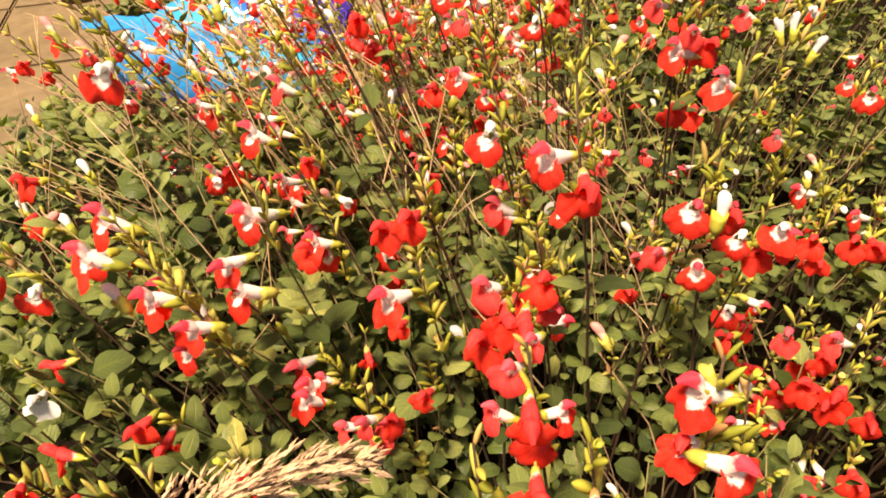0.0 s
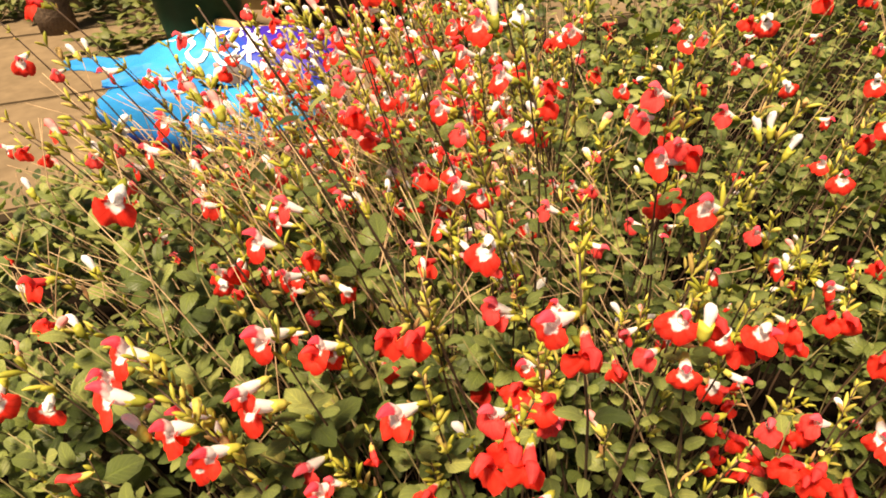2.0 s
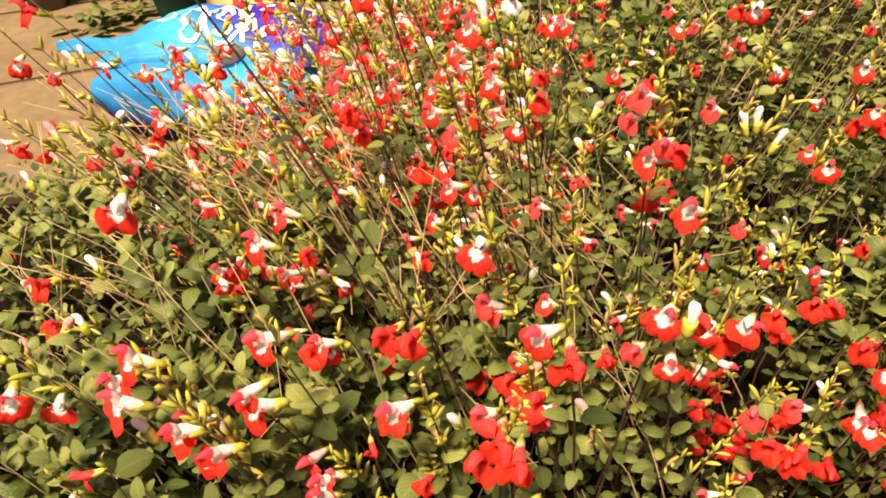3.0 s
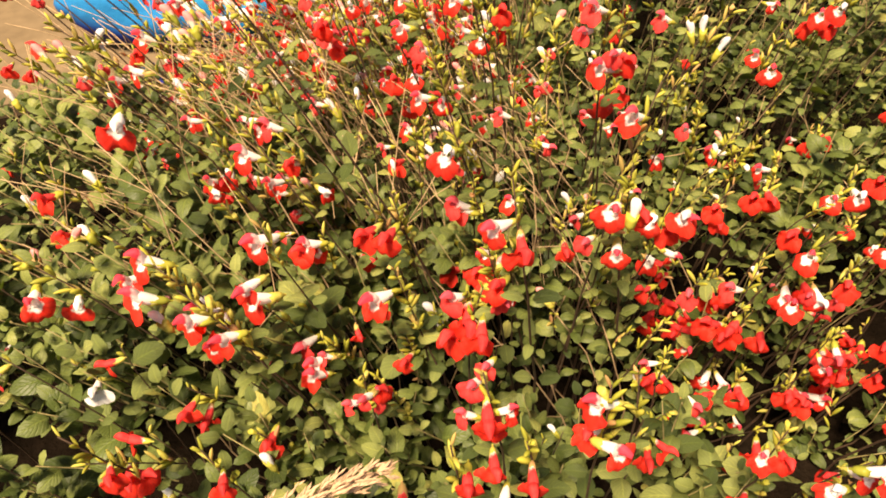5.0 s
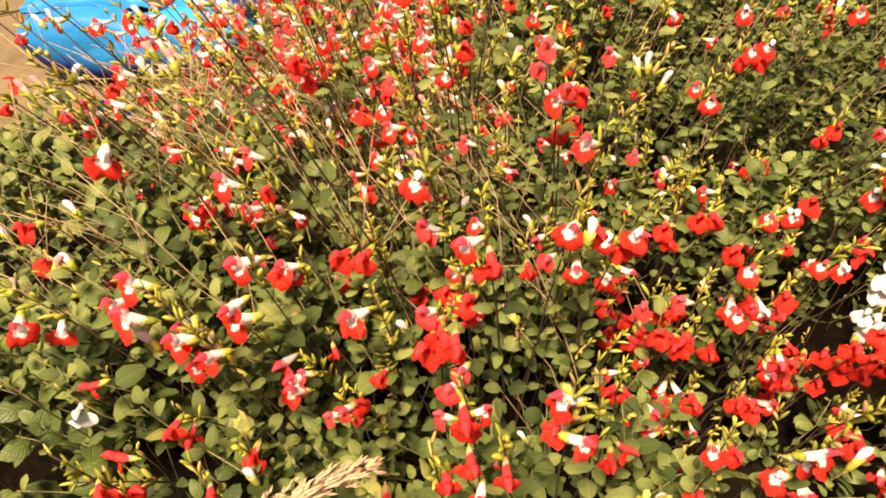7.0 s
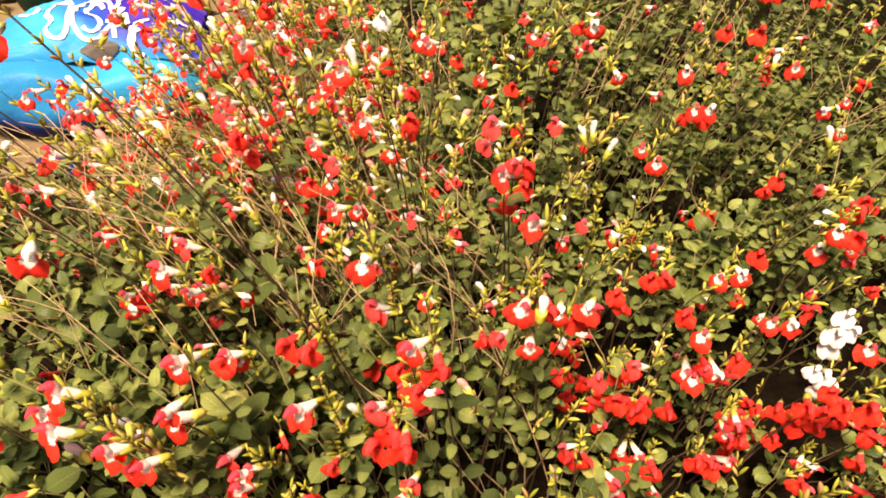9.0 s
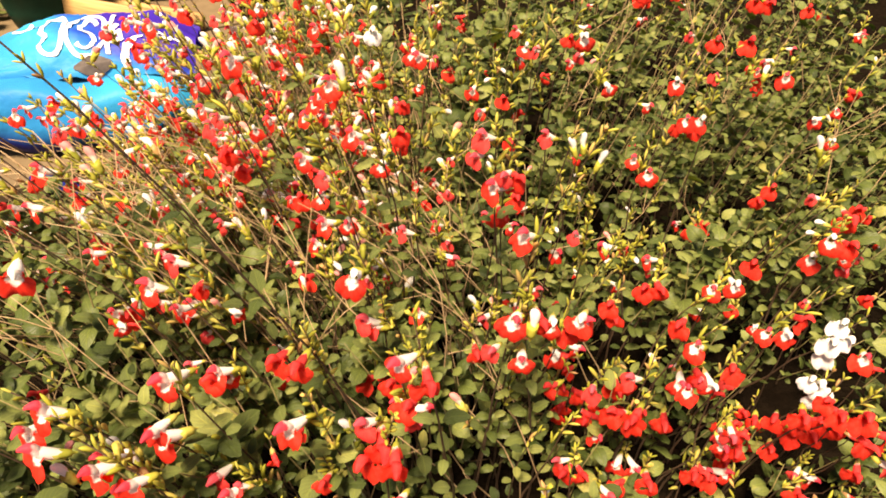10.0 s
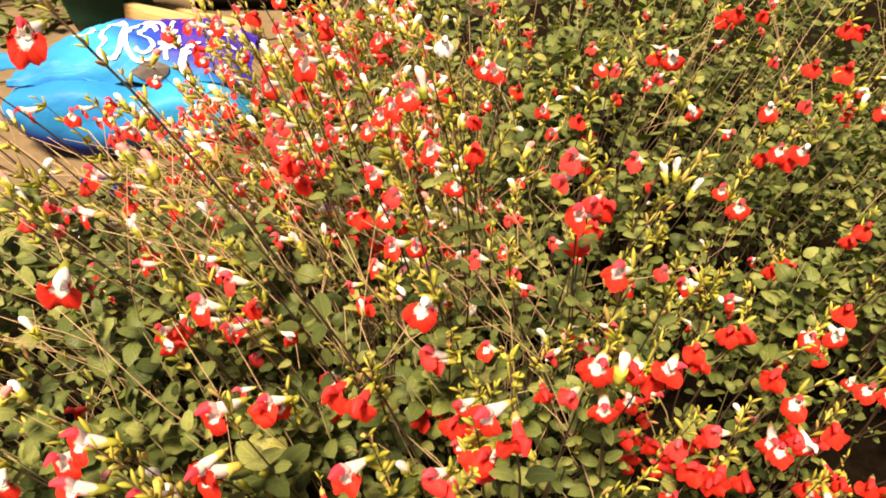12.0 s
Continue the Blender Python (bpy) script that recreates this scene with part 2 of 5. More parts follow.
def tube(points, radii, sides=5):
    """Vertices and faces of a tube along points, with its far end closed."""
    pts = [Vector(p) for p in points]
    verts, n = [], len(pts)
    side = None
    for i, p in enumerate(pts):
        d = (pts[min(i + 1, n - 1)] - pts[max(i - 1, 0)]).normalized()
        ref = side if side is not None else (Vector((1, 0, 0)) if abs(d.x) < 0.8 else Vector((0, 1, 0)))
        b = d.cross(ref).normalized()
        side = b.cross(d).normalized()
        for j in range(sides):
            a = 2 * math.pi * j / sides
            verts.append(p + (side * math.cos(a) + b * math.sin(a)) * radii[i])
    faces = grid_faces(n, sides, True)
    faces.append(tuple(range((n - 1) * sides, n * sides)))
    return verts, faces


def frame_of(at, forward, up, size=1.0):
    """A pose at `at` whose y axis points along forward and whose z axis is near up."""
    y = Vector(forward).normalized()
    x = y.cross(Vector(up))
    x = x.normalized() if x.length > 1e-4 else Vector((1, 0, 0))
    z = x.cross(y)
    r = Matrix((x, y, z)).transposed().to_4x4()
    return Matrix.Translation(at) @ r @ Matrix.Diagonal((size, size, size, 1))


def box(bm, size, at=(0, 0, 0), turn=0.0, bevel=0.003):
    m = Matrix.Translation(at) @ Matrix.Rotation(radians(turn), 4, "Z") @ Matrix.Diagonal((*size, 1))
    made = bmesh.ops.create_cube(bm, size=1.0, matrix=m)
    edges = list({e for v in made["verts"] for e in v.link_edges})
    bmesh.ops.bevel(bm, geom=edges, offset=bevel, segments=2, affect="EDGES")
    return bm


# ---- ground, paving, wall behind ----
def ground():
    n = 60
    xs = np.concatenate([np.linspace(-400, -3, 8), np.linspace(-2.4, 2.4, n), np.linspace(3, 400, 8)])
    verts = []
    for y in xs:
        for x in xs:
            z = -0.035
            if abs(x) < 3 and abs(y) < 3:
                z += 0.012 * noise.noise((x * 9, y * 9, 0)) + 0.02 * noise.noise((x * 2.3, y * 2.3, 4))
            verts.append((x, y, z))
    me = mesh_of("ground", verts, grid_faces(len(xs), len(xs)), SHADED_SOIL)
    return top("ground", Matrix(), "crumbly garden soil under the shrubs, deep shade put into its near-black colour", "soil", kind="structure", data=me)


ground()
pavement = top("pavement", Matrix(), "buff concrete paving slabs with dark open joints", "paving", kind="structure")


def slabs():
    w, gap = 0.60, 0.008
    bm = bmesh.new()
    box(bm, (w - gap, w - gap, 0.05), bevel=0.006)
    bmesh.ops.subdivide_edges(bm, edges=bm.edges[:], cuts=1)
    me = bpy.data.meshes.new("slab")
    bm.to_mesh(me)
    bm.free()
    me.materials.append(PAVING)
    turn = radians(24)
    for i in range(-8, 8):
        for j in range(-4, 9):
            x, y = i * w - 0.95, j * w + 1.50
            px = -0.95 + (x + 0.95) * math.cos(turn) - (y - 1.5) * math.sin(turn)
            py = 1.5 + (x + 0.95) * math.sin(turn) + (y - 1.5) * math.cos(turn)
            # the bed stays open: paving only beyond its edge
            if (py < 1.02 and px > -1.15) or px < -3.2 or py > 4.2 or px > 1.0 or (px > -0.36 and py < 2.7):
                continue
            m = pose(px, py, -0.027 + 0.002 * math.sin(i * 3.1 + j), 0, 0, 24 + 0.3 * math.sin(i + 2 * j))
            child("slab", me, pavement, m)


slabs()


def garden_wall():
    wall = top("wall_north", pose(-1.6, 2.62, 0), "weathered buff rendered garden wall", "wall", kind="structure")
    bm = bmesh.new()
    box(bm, (2.4, 0.16, 1.1), (0, 0, 0.52), 0, 0.01)
    part("render_coat", bm, RENDER, wall)
    bm = bmesh.new()
    box(bm, (2.44, 0.22, 0.05), (0, 0, 1.095), 0, 0.008)
    part("coping", bm, PAVING, wall)


garden_wall()

# ---- the blue bag, the tub, the crate, the added black box, the post ----
def lying_bag():
    bag = top("compost_bag", pose(-0.563, 1.553, 0, 0, 0, 2), "half-full cyan and violet printed plastic sack lying on the paving", "sack")
    # body: a slack pillow
    rows, cols = 26, 64
    verts = []
    for i in range(rows):
        v = -math.pi / 2 + math.pi * i / (rows - 1)
        for j in range(cols):
            a = 2 * math.pi * j / cols
            cx, cy = math.cos(a), math.sin(a)
            k = (abs(cx) ** 3.2 + abs(cy) ** 3.2) ** (-1 / 3.2)
            rr = math.cos(v) ** (0.45 if v > 0 else 0.24)
            x, y = 0.265 * k * cx * rr, 0.155 * k * cy * rr
            z = 0.078 + 0.078 * math.sin(v)
            x *= 1.07 if cx < 0 else 1.0
            # the lower part draws in, the mouth end sticks out
            x += (0.04 - 0.065 * z / 0.15 if cx < 0 else 0.0) * abs(cx)
            crease = noise.noise((x * 9, y * 14, z * 16)) * 0.016 + noise.noise((x * 24 + z * 30, y * 30, z * 26)) * 0.008
            sag = -0.02 * math.exp(-((x - 0.02) / 0.05) ** 2) * max(0, math.sin(v))
            back = min(1.0, max(0.0, (y + 0.07) / 0.16))
            z *= 1.0 - 0.38 * back * back * (3 - 2 * back)
            verts.append((x + crease * cx, y + crease * cy, max(0.001, z + (crease * 0.8 + sag) * max(0.0, math.sin(v)))))
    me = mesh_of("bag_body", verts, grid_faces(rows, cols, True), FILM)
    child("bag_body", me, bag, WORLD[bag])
    # upper film: the empty end of the sack, folded back over the body in a dome
    def flap(u, v, lift=0.0):
        x = -0.255 + 0.53 * u
        rise, fall = min(1, max(0, u / 0.44)), min(1, max(0, (u - 0.72) / 0.28))
        dome = math.sin(rise * math.pi / 2) ** 1.25 * (1 - 0.45 * fall * fall)
        top_z = 0.150 + 0.086 * dome + 0.004 * math.sin(u * 17) + 0.004 * math.sin(u * 7 + 1)
        top_y = 0.03 + 0.06 * dome
        y = -0.062 + (top_y + 0.062) * v - 0.022 * math.sin(math.pi * v)
        z = 0.148 + (top_z - 0.148) * (math.sin(v * math.pi / 2) ** 0.85)
        w = 0.012 * noise.noise((u * 7, v * 5, 2)) + 0.006 * noise.noise((u * 19 + v * 9, v * 12, 5))
        return Vector((x, y - lift * 0.8, z + w + lift * 0.6))
    nu, nv = 48, 20
    verts = [flap(i / (nu - 1), j / (nv - 1)) for i in range(nu) for j in range(nv)]
    # back side of the film, so that it is a closed, slack pouch
    back = [(p[0], verts[j // nv * nv + nv - 1][1] + 0.004 + 0.02 * math.sin(j % nv / nv * math.pi), p[2] - 0.006) for j, p in enumerate(verts)]
    faces = grid_faces(nu, nv) + [tuple(nu * nv + q for q in f[::-1]) for f in grid_faces(nu, nv)]
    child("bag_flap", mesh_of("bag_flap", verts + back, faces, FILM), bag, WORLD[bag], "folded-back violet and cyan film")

    def ribbon(path, width):
        """A printed line on the film: path in (u, v)."""
        out, n = [], len(path)
        for i, (u, v) in enumerate(path):
            a, b = path[max(i - 1, 0)], path[min(i + 1, n - 1)]
            d = Vector((b[0] - a[0], (b[1] - a[1]) * 0.4, 0)).normalized()
            nx, ny = -d.y * width, d.x * width / 0.4
            out += [flap(u + nx, v + ny, 0.003), flap(u - nx, v - ny, 0.003)]
        return mesh_of("printed_shape", out, grid_faces(n, 2), WHITE_INK)

    def arc(cu, cv, ru, rv, a0, a1, n=22):
        return [(cu + ru * math.cos(radians(a0 + (a1 - a0) * i / n)), cv + rv * math.sin(radians(a0 + (a1 - a0) * i / n))) for i in range(n + 1)]

    def edge(*corners):
        """A line through corners, with points between them."""
        out = []
        for (u0, v0), (u1, v1) in zip(corners, corners[1:]):
            out += [(u0 + (u1 - u0) * k / 6, v0 + (v1 - v0) * k / 6) for k in range(7)]
        return out

    for path in (arc(0.345, 0.50, 0.045, 0.17, 0, -170) + edge((0.300, 0.47), (0.325, 0.60), (0.300, 0.66), (0.315, 0.92), (0.37, 0.95), (0.392, 0.85), (0.39, 0.50)),
                 arc(0.485, 0.63, 0.078, 0.33, 90, 450, 40),
                 arc(0.488, 0.745, 0.034, 0.105, 20, 260) + arc(0.482, 0.525, 0.036, 0.115, 80, -150),
                 edge((0.585, 0.92), (0.57, 0.60), (0.575, 0.32)),
                 edge((0.535, 0.60), (0.62, 0.63), (0.625, 0.52)),
                 arc(0.675, 0.26, 0.042, 0.22, 70, 290),
                 arc(0.665, 0.28, 0.018, 0.12, 60, 250),
                 edge((0.22, 0.84), (0.26, 0.90), (0.29, 0.80)),
                 edge((0.16, 0.95), (0.21, 0.90), (0.24, 0.97))):
        child("printed_shape", ribbon([(u + 0.075, v) for u, v in path], 0.009), bag, WORLD[bag], "white printed outline")
    rnd = random.Random(4)
    for k in range(15):
        u, v = 0.62 + 0.30 * rnd.random(), 0.48 + 0.48 * rnd.random()
        L = 0.012 + 0.02 * rnd.random()
        child("printed_shape", ribbon([(u - L, v - 0.06 * rnd.uniform(-1, 1)), (u, v + 0.03 * rnd.uniform(-1, 1)), (u + L, v)], 0.006 + 0.006 * rnd.random()), bag, WORLD[bag])
    child("printed_patch", mesh_of("printed_patch", [flap(0.585 + 0.080 * r * math.cos(a), 0.15 + 0.14 * r * math.sin(a), 0.004) for r in (0.01, 0.5, 1.0) for a in [2 * math.pi * i / 18 for i in range(18)]],
          grid_faces(3, 18, True), GREY_INK), bag, WORLD[bag], "grey-brown printed oval")

    # torn end of the film, crumpled to a point beyond the body
    bm = bmesh.new()
    bmesh.ops.create_grid(bm, x_segments=30, y_segments=9, size=0.5)
    for v in bm.verts:
        u, w = v.co.x + 0.5, v.co.y + 0.5
        wide = 0.006 + 0.055 * min(1.0, u * 1.4)
        fold = 0.004 * math.sin(u * 17 + w * 4) * min(1, u * 3) + 0.005 * noise.noise((u * 16, w * 9, 3))
        v.co = Vector((-0.385 + 0.33 * u, 0.035 - 0.105 * u + wide * w, 0.148 + 0.016 * math.sin(u * 2.6) + 0.022 * w + fold))
    bmesh.ops.solidify(bm, geom=bm.faces[:], thickness=0.002)
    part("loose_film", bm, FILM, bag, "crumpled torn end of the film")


lying_bag()


def tub():
    t = top("plastic_tub", pose(-0.845, 2.20, 0), "dark green plastic garden tub with a rolled rim on paving", "tub")
    prof = [(0.0, 0.0), (0.104, 0.0), (0.113, 0.008), (0.124, 0.06), (0.142, 0.185), (0.156, 0.19), (0.162, 0.203), (0.158, 0.214), (0.146, 0.212), (0.128, 0.12), (0.108, 0.02), (0.0, 0.018)]
    n = 48
    verts = [(r * math.cos(2 * math.pi * j / n), r * math.sin(2 * math.pi * j / n), z) for r, z in prof for j in range(n)]
    child("tub_wall", mesh_of("tub_wall", verts, grid_faces(len(prof), n, True), GREEN_PLASTIC), t, WORLD[t])
    for s in (-1, 1):
        pts = [(s * (0.150 + 0.020 * math.sin(math.pi * i / 14)), -0.060 + 0.12 * i / 14, 0.19 + 0.10 * math.sin(math.pi * i / 14)) for i in range(15)]
        v, f = tube(pts, [0.012] * 15, 8)
        child("handle", mesh_of("handle", v, f, GREEN_PLASTIC), t, WORLD[t])


tub()


def crate():
    """Low open box of planks behind the sack."""
    c = top("wooden_crate", pose(-0.590, 2.105, 0, 0, 0, -25), "low open crate of pale planed pine boards", "crate")
    L, W, H, t = 0.40, 0.14, 0.105, 0.022
    for size, at in (((L, t, H), (0, -W / 2, H / 2)), ((L, t, 0.05), (0, W / 2, 0.025)), ((t, W - t - 0.004, 0.05), (-L / 2 + t / 2, 0, 0.025)), ((t, W - t - 0.004, 0.05), (L / 2 - t / 2, 0, 0.025))):
        bm = bmesh.new()
        box(bm, size, at, 0, 0.002)
        part("side_board", bm, WOOD, c)
    for k in range(2):
        bm = bmesh.new()
        box(bm, (L - 2 * t - 0.004, 0.054, 0.014), (0, -0.029 + 0.058 * k, 0.012), 0, 0.002)
        part("bottom_board", bm, WOOD, c)


crate()


def dark_gap_box():
    # added black box: stands in for the dark, shaded gap behind the shrubs
    b = top("compost_bin", pose(-0.32, 2.68, 0, 0, 0, 2), "tall black box added in place of the dark shaded gap behind the shrubs", "bin")
    bm = bmesh.new()
    bmesh.ops.create_cone(bm, cap_ends=True, segments=4, radius1=0.50, radius2=0.42, depth=0.8, matrix=Matrix.Translation((0, 0, 0.4)) @ Matrix.Rotation(radians(45), 4, "Z"))
    bmesh.ops.bevel(bm, geom=bm.edges[:], offset=0.03, segments=3, affect="EDGES")
    part("bin_wall", bm, BLACK_PLASTIC, b)
    bm = bmesh.new()
    box(bm, (0.66, 0.66, 0.05), (0, 0, 0.82), 0, 0.015)
    part("lid", bm, BLACK_PLASTIC, b)


dark_gap_box()


def post():
    p = top("wooden_post", pose(-1.40, 2.30, 0), "rough brown timber post on the paving", "post")
    bm = bmesh.new()
    bmesh.ops.create_cone(bm, cap_ends=True, segments=14, radius1=0.062, radius2=0.05, depth=0.62, matrix=Matrix.Translation((0, 0, 0.31)))
    bmesh.ops.subdivide_edges(bm, edges=[e for e in bm.edges if abs(e.verts[0].co.z - e.verts[1].co.z) > 0.1], cuts=8)
    for v in bm.verts:
        k = 1 + 0.14 * noise.noise(v.co * 14)
        v.co.x *= k
        v.co.y *= k
    part("shaft", bm, BARK, p)


post()

def scrap(x, y, turn, size, material, label):
    """A small crumpled piece of plastic film on the paving."""
    ob = top("plastic_scrap", pose(x, y, 0.003, 0, 0, turn), label, "litter", group="plastic scraps on the paving")
    bm = bmesh.new()
    bmesh.ops.create_grid(bm, x_segments=9, y_segments=7, size=0.5)
    for v in bm.verts:
        lift = abs(noise.noise((v.co.x * 4 + x * 9, v.co.y * 4, y * 7)))
        v.co = Vector((v.co.x * size[0], v.co.y * size[1], 0.35 * min(size) * lift + 0.15 * size[1] * (v.co.y + 0.5)))
    bmesh.ops.solidify(bm, geom=bm.faces[:], thickness=0.001)
    part("film", bm, material, ob)


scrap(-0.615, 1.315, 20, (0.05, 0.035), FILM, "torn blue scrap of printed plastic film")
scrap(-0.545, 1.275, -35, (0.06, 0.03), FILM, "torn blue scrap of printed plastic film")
scrap(-0.575, 1.150, 30, (0.045, 0.04), WHITE_INK, "white plastic plant label beside the shrubs")
scrap(-0.340, 1.215, -15, (0.12, 0.06), BLACK_PLASTIC, "dark grey piece of a broken plant tray")

# ---- leaf, flower and calyx shapes ----
def leaf_shape(curl, fold, width, wave, lopsided=0.0):
    """Ovate blunt leaf, 1 long along +y, five points across; u runs along it, v across."""
    n, across = 7, (-1.0, -0.55, 0.0, 0.55, 1.0)
    verts, uvs = [], []
    for i in range(n):
        u = i / (n - 1)
        w = width * 0.5 * math.sin(math.pi * (0.04 + 0.92 * u) ** 0.80) ** 0.62
        if i == 0:
            w = 0.03
        if i == n - 1:
            w = 0.08 * width
        w *= 1.03 if i % 2 else 0.975
        z = -curl * (u - 0.1) ** 2 + 0.07 * math.sin(u * math.pi)
        for s in across:
            side = w * (1 + lopsided * s)
            dz = fold * w * abs(s) - 0.30 * w * s * s + (wave * 0.022 * math.sin(u * 11 + s * 2.5) if abs(s) == 1 else 0)
            end = -0.05 * width * s * s if i == n - 1 else 0.0
            verts.append((s * side, u + end, z + dz))
            uvs.append((u, s))
    return np.array(verts), grid_faces(n, len(across)), np.array(uvs)


LEAVES = [leaf_shape(*q) for q in ((0.10, 0.30, 0.68, 1, 0.05), (0.32, 0.15, 0.73, 1, -0.08), (-0.10, 0.42, 0.60, 0.6, 0.04), (0.18, 0.05, 0.78, 1.2, 0.10), (0.42, 0.25, 0.64, 0.8, -0.05), (0.22, 0.12, 0.56, 0.9, 0.0))]
LEAF_MESH = [mesh_of("leaf", v, f, LEAF, u) for v, f, u in LEAVES]


def lip_shape(wide, hang, seed):
    """Broad lower lip, a rounded skirt that leaves the throat forwards and hangs; the flower points along -y."""
    r = random.Random(seed * 7 + 3)
    nu, ns = 8, 19
    verts, uvs = [], []
    notch, scallop, slope = r.uniform(0.03, 0.15), r.uniform(0.02, 0.045), r.uniform(0.28, 0.55)
    fold, recurve, tilt = r.uniform(0.000, 0.002), r.uniform(-0.001, 0.004), r.uniform(-0.35, 0.35)
    ph, amp, dent = r.uniform(0, 6), r.uniform(0.0007, 0.0020), r.uniform(-0.14, 0.14)
    for i in range(nu):
        u = i / (nu - 1)
        for j in range(ns):
            s = -1 + 2 * j / (ns - 1)
            phi = s * 1.9
            rho = 1 - notch * math.exp(-(phi / 0.20) ** 2) + scallop * math.sin(phi * 6.5 + ph) + dent * math.sin(phi)
            rho *= 1 - 0.55 * max(0.0, (abs(phi) - 1.15) / 0.75) ** 1.4
            rho *= (abs(math.sin(phi)) ** 3 + abs(math.cos(phi)) ** 3) ** (-0.10)
            x = 0.0024 * s + wide * rho * (0.35 * u + 0.65 * u * u * (1.6 - 0.6 * u)) * math.sin(phi)
            d = hang * rho * u * math.cos(phi)
            ruffle = amp * math.sin(phi * 4.3 + ph) * u * u + 0.5 * amp * math.sin(phi * 9 + 2 * ph) * u ** 3
            y = -0.0205 - hang * slope * math.sin(u * 1.9) * math.cos(phi * 0.50) + fold * math.sin(phi) ** 2 * u * u + recurve * u ** 2.2 + ruffle
            z = 0.0004 - 0.93 * d - 0.0016 * u * u * abs(math.sin(phi)) + 0.6 * ruffle + tilt * x * 0.5
            verts.append((x, y, z))
            uvs.append((u, s))
    faces = grid_faces(nu, ns)
    # the two small side lobes
    for side in (-1, 1):
        base = len(verts)
        for i in range(4):
            u = i / 3
            for j in range(3):
                s = j - 1
                bow = math.sin(math.pi * (u * 0.8 + 0.1))
                verts.append((side * (0.0024 + 0.0036 * u), -0.0215 - 0.002 * u + 0.0014 * s * bow, 0.001 + 0.001 * u + 0.002 * s * bow))
                uvs.append((0.3 + 0.3 * u, s))
        faces += [tuple(base + q for q in f) for f in grid_faces(4, 3)]
    return verts, faces, uvs


def hood_shape(arch, length, wide=1.0, seed=0):
    """Swollen corolla tube and slender hooded upper lip, in one piece."""
    r = random.Random(seed + int(arch * 1e5))
    ph, amp, side = r.uniform(0, 6), r.uniform(0.05, 0.16), r.uniform(-0.0018, 0.0018)
    rings = [(0.007, 0.0024, 0.0000), (0.011, 0.0032, 0.0002), (0.0155, 0.0039, 0.0008), (0.0200, 0.0043, 0.0016), (0.0238, 0.0038, 0.0026)]
    sides, verts, uvs = 10, [], []
    for k, (f, rad, z) in enumerate(rings):
        for j in range(sides):
            a = 2 * math.pi * j / sides
            uneven = 1 + amp * math.sin(a * 2 + ph + k * 1.3)
            verts.append((rad * uneven * math.cos(a) + side * (k / 4) ** 2, -f, z + rad * (0.9 + 0.1 * uneven) * math.sin(a)))
            uvs.append((0.45 * k / 4, j / sides))
    faces = grid_faces(len(rings), sides, True)
    base, n = len(verts), 8
    for i in range(n):
        u = i / (n - 1)
        w = 0.0036 * wide * (1 - 0.70 * u ** 2.4) * (1 + 0.15 * math.sin(math.pi * u))
        f = 0.0215 + length * u
        z = 0.0034 + arch * math.sin(u * 2.6)
        for j in range(7):
            a = math.pi * (1.16 * j / 6 - 0.08)
            crimp = 0.0004 * math.sin(u * 6 + ph + j * 1.7)
            verts.append((w * math.cos(a) + side * (1 + u) + crimp, -f, z + w * 1.1 * math.sin(a) - 0.001 + crimp))
            uvs.append((0.45 + 0.55 * u, j / 6))
    faces += [tuple(base + q for q in f) for f in grid_faces(n, 7)]
    return verts, faces, uvs


def bud_shape(length):
    prof = [(0.006, 0.0014), (0.010, 0.0020), (0.014, 0.0027), (0.017, 0.0034), (0.020, 0.0036), (0.0225, 0.0028), (0.024, 0.0008)]
    sides, verts, uvs = 9, [], []
    for k, (f, r) in enumerate(prof):
        for j in range(sides):
            a = 2 * math.pi * j / sides
            verts.append((r * 0.85 * math.cos(a), -f * length, 0.0012 * math.sin(k * 0.6) + r * math.sin(a)))
            uvs.append((k / 6, j / sides))
    return verts, grid_faces(len(prof), sides, True), uvs


def calyx_shape(length, wide, seed):
    """Ribbed bell with two pointed lips, on a short stalk; points along -y."""
    prof = [(0.0, 0.0007), (0.0022, 0.0010), (0.0030, 0.0023), (0.0055, 0.0031), (0.0085, 0.0034), (0.0115, 0.0038)]
    sides, verts = 10, []
    for f, r in prof:
        for j in range(sides):
            a = 2 * math.pi * j / sides
            rib = 1 + (0.10 if j % 2 else -0.04)
            tooth = (0.0026 * abs(math.sin(a)) if f > 0.011 else 0.0)
            verts.append((r * wide * rib * math.cos(a), -(f + tooth) * length, r * wide * rib * 0.92 * math.sin(a)))
    inner = len(verts)
    for j in range(sides):
        a = 2 * math.pi * j / sides
        verts.append((0.0022 * wide * math.cos(a), -0.0085 * length, 0.0022 * wide * math.sin(a)))
    faces = grid_faces(len(prof) + 1, sides, True)
    faces.append(tuple(range(inner, inner + sides)))
    return verts, faces


def closed_calyx(length, wide):
    """Slim closed calyx, a long drop on a short stalk."""
    prof = [(0.0, 0.0005), (0.002, 0.0007), (0.0032, 0.0015), (0.0055, 0.0020), (0.008, 0.0019), (0.0098, 0.0013), (0.0112, 0.0003)]
    sides, verts = 8, []
    for k, (f, r) in enumerate(prof):
        for j in range(sides):
            a = 2 * math.pi * j / sides
            rib = 1 + (0.09 if j % 2 else -0.05)
            verts.append((r * wide * rib * math.cos(a), -f * length, 0.0008 * math.sin(k * 0.5) + r * wide * rib * math.sin(a)))
    return verts, grid_faces(len(prof), sides, True)


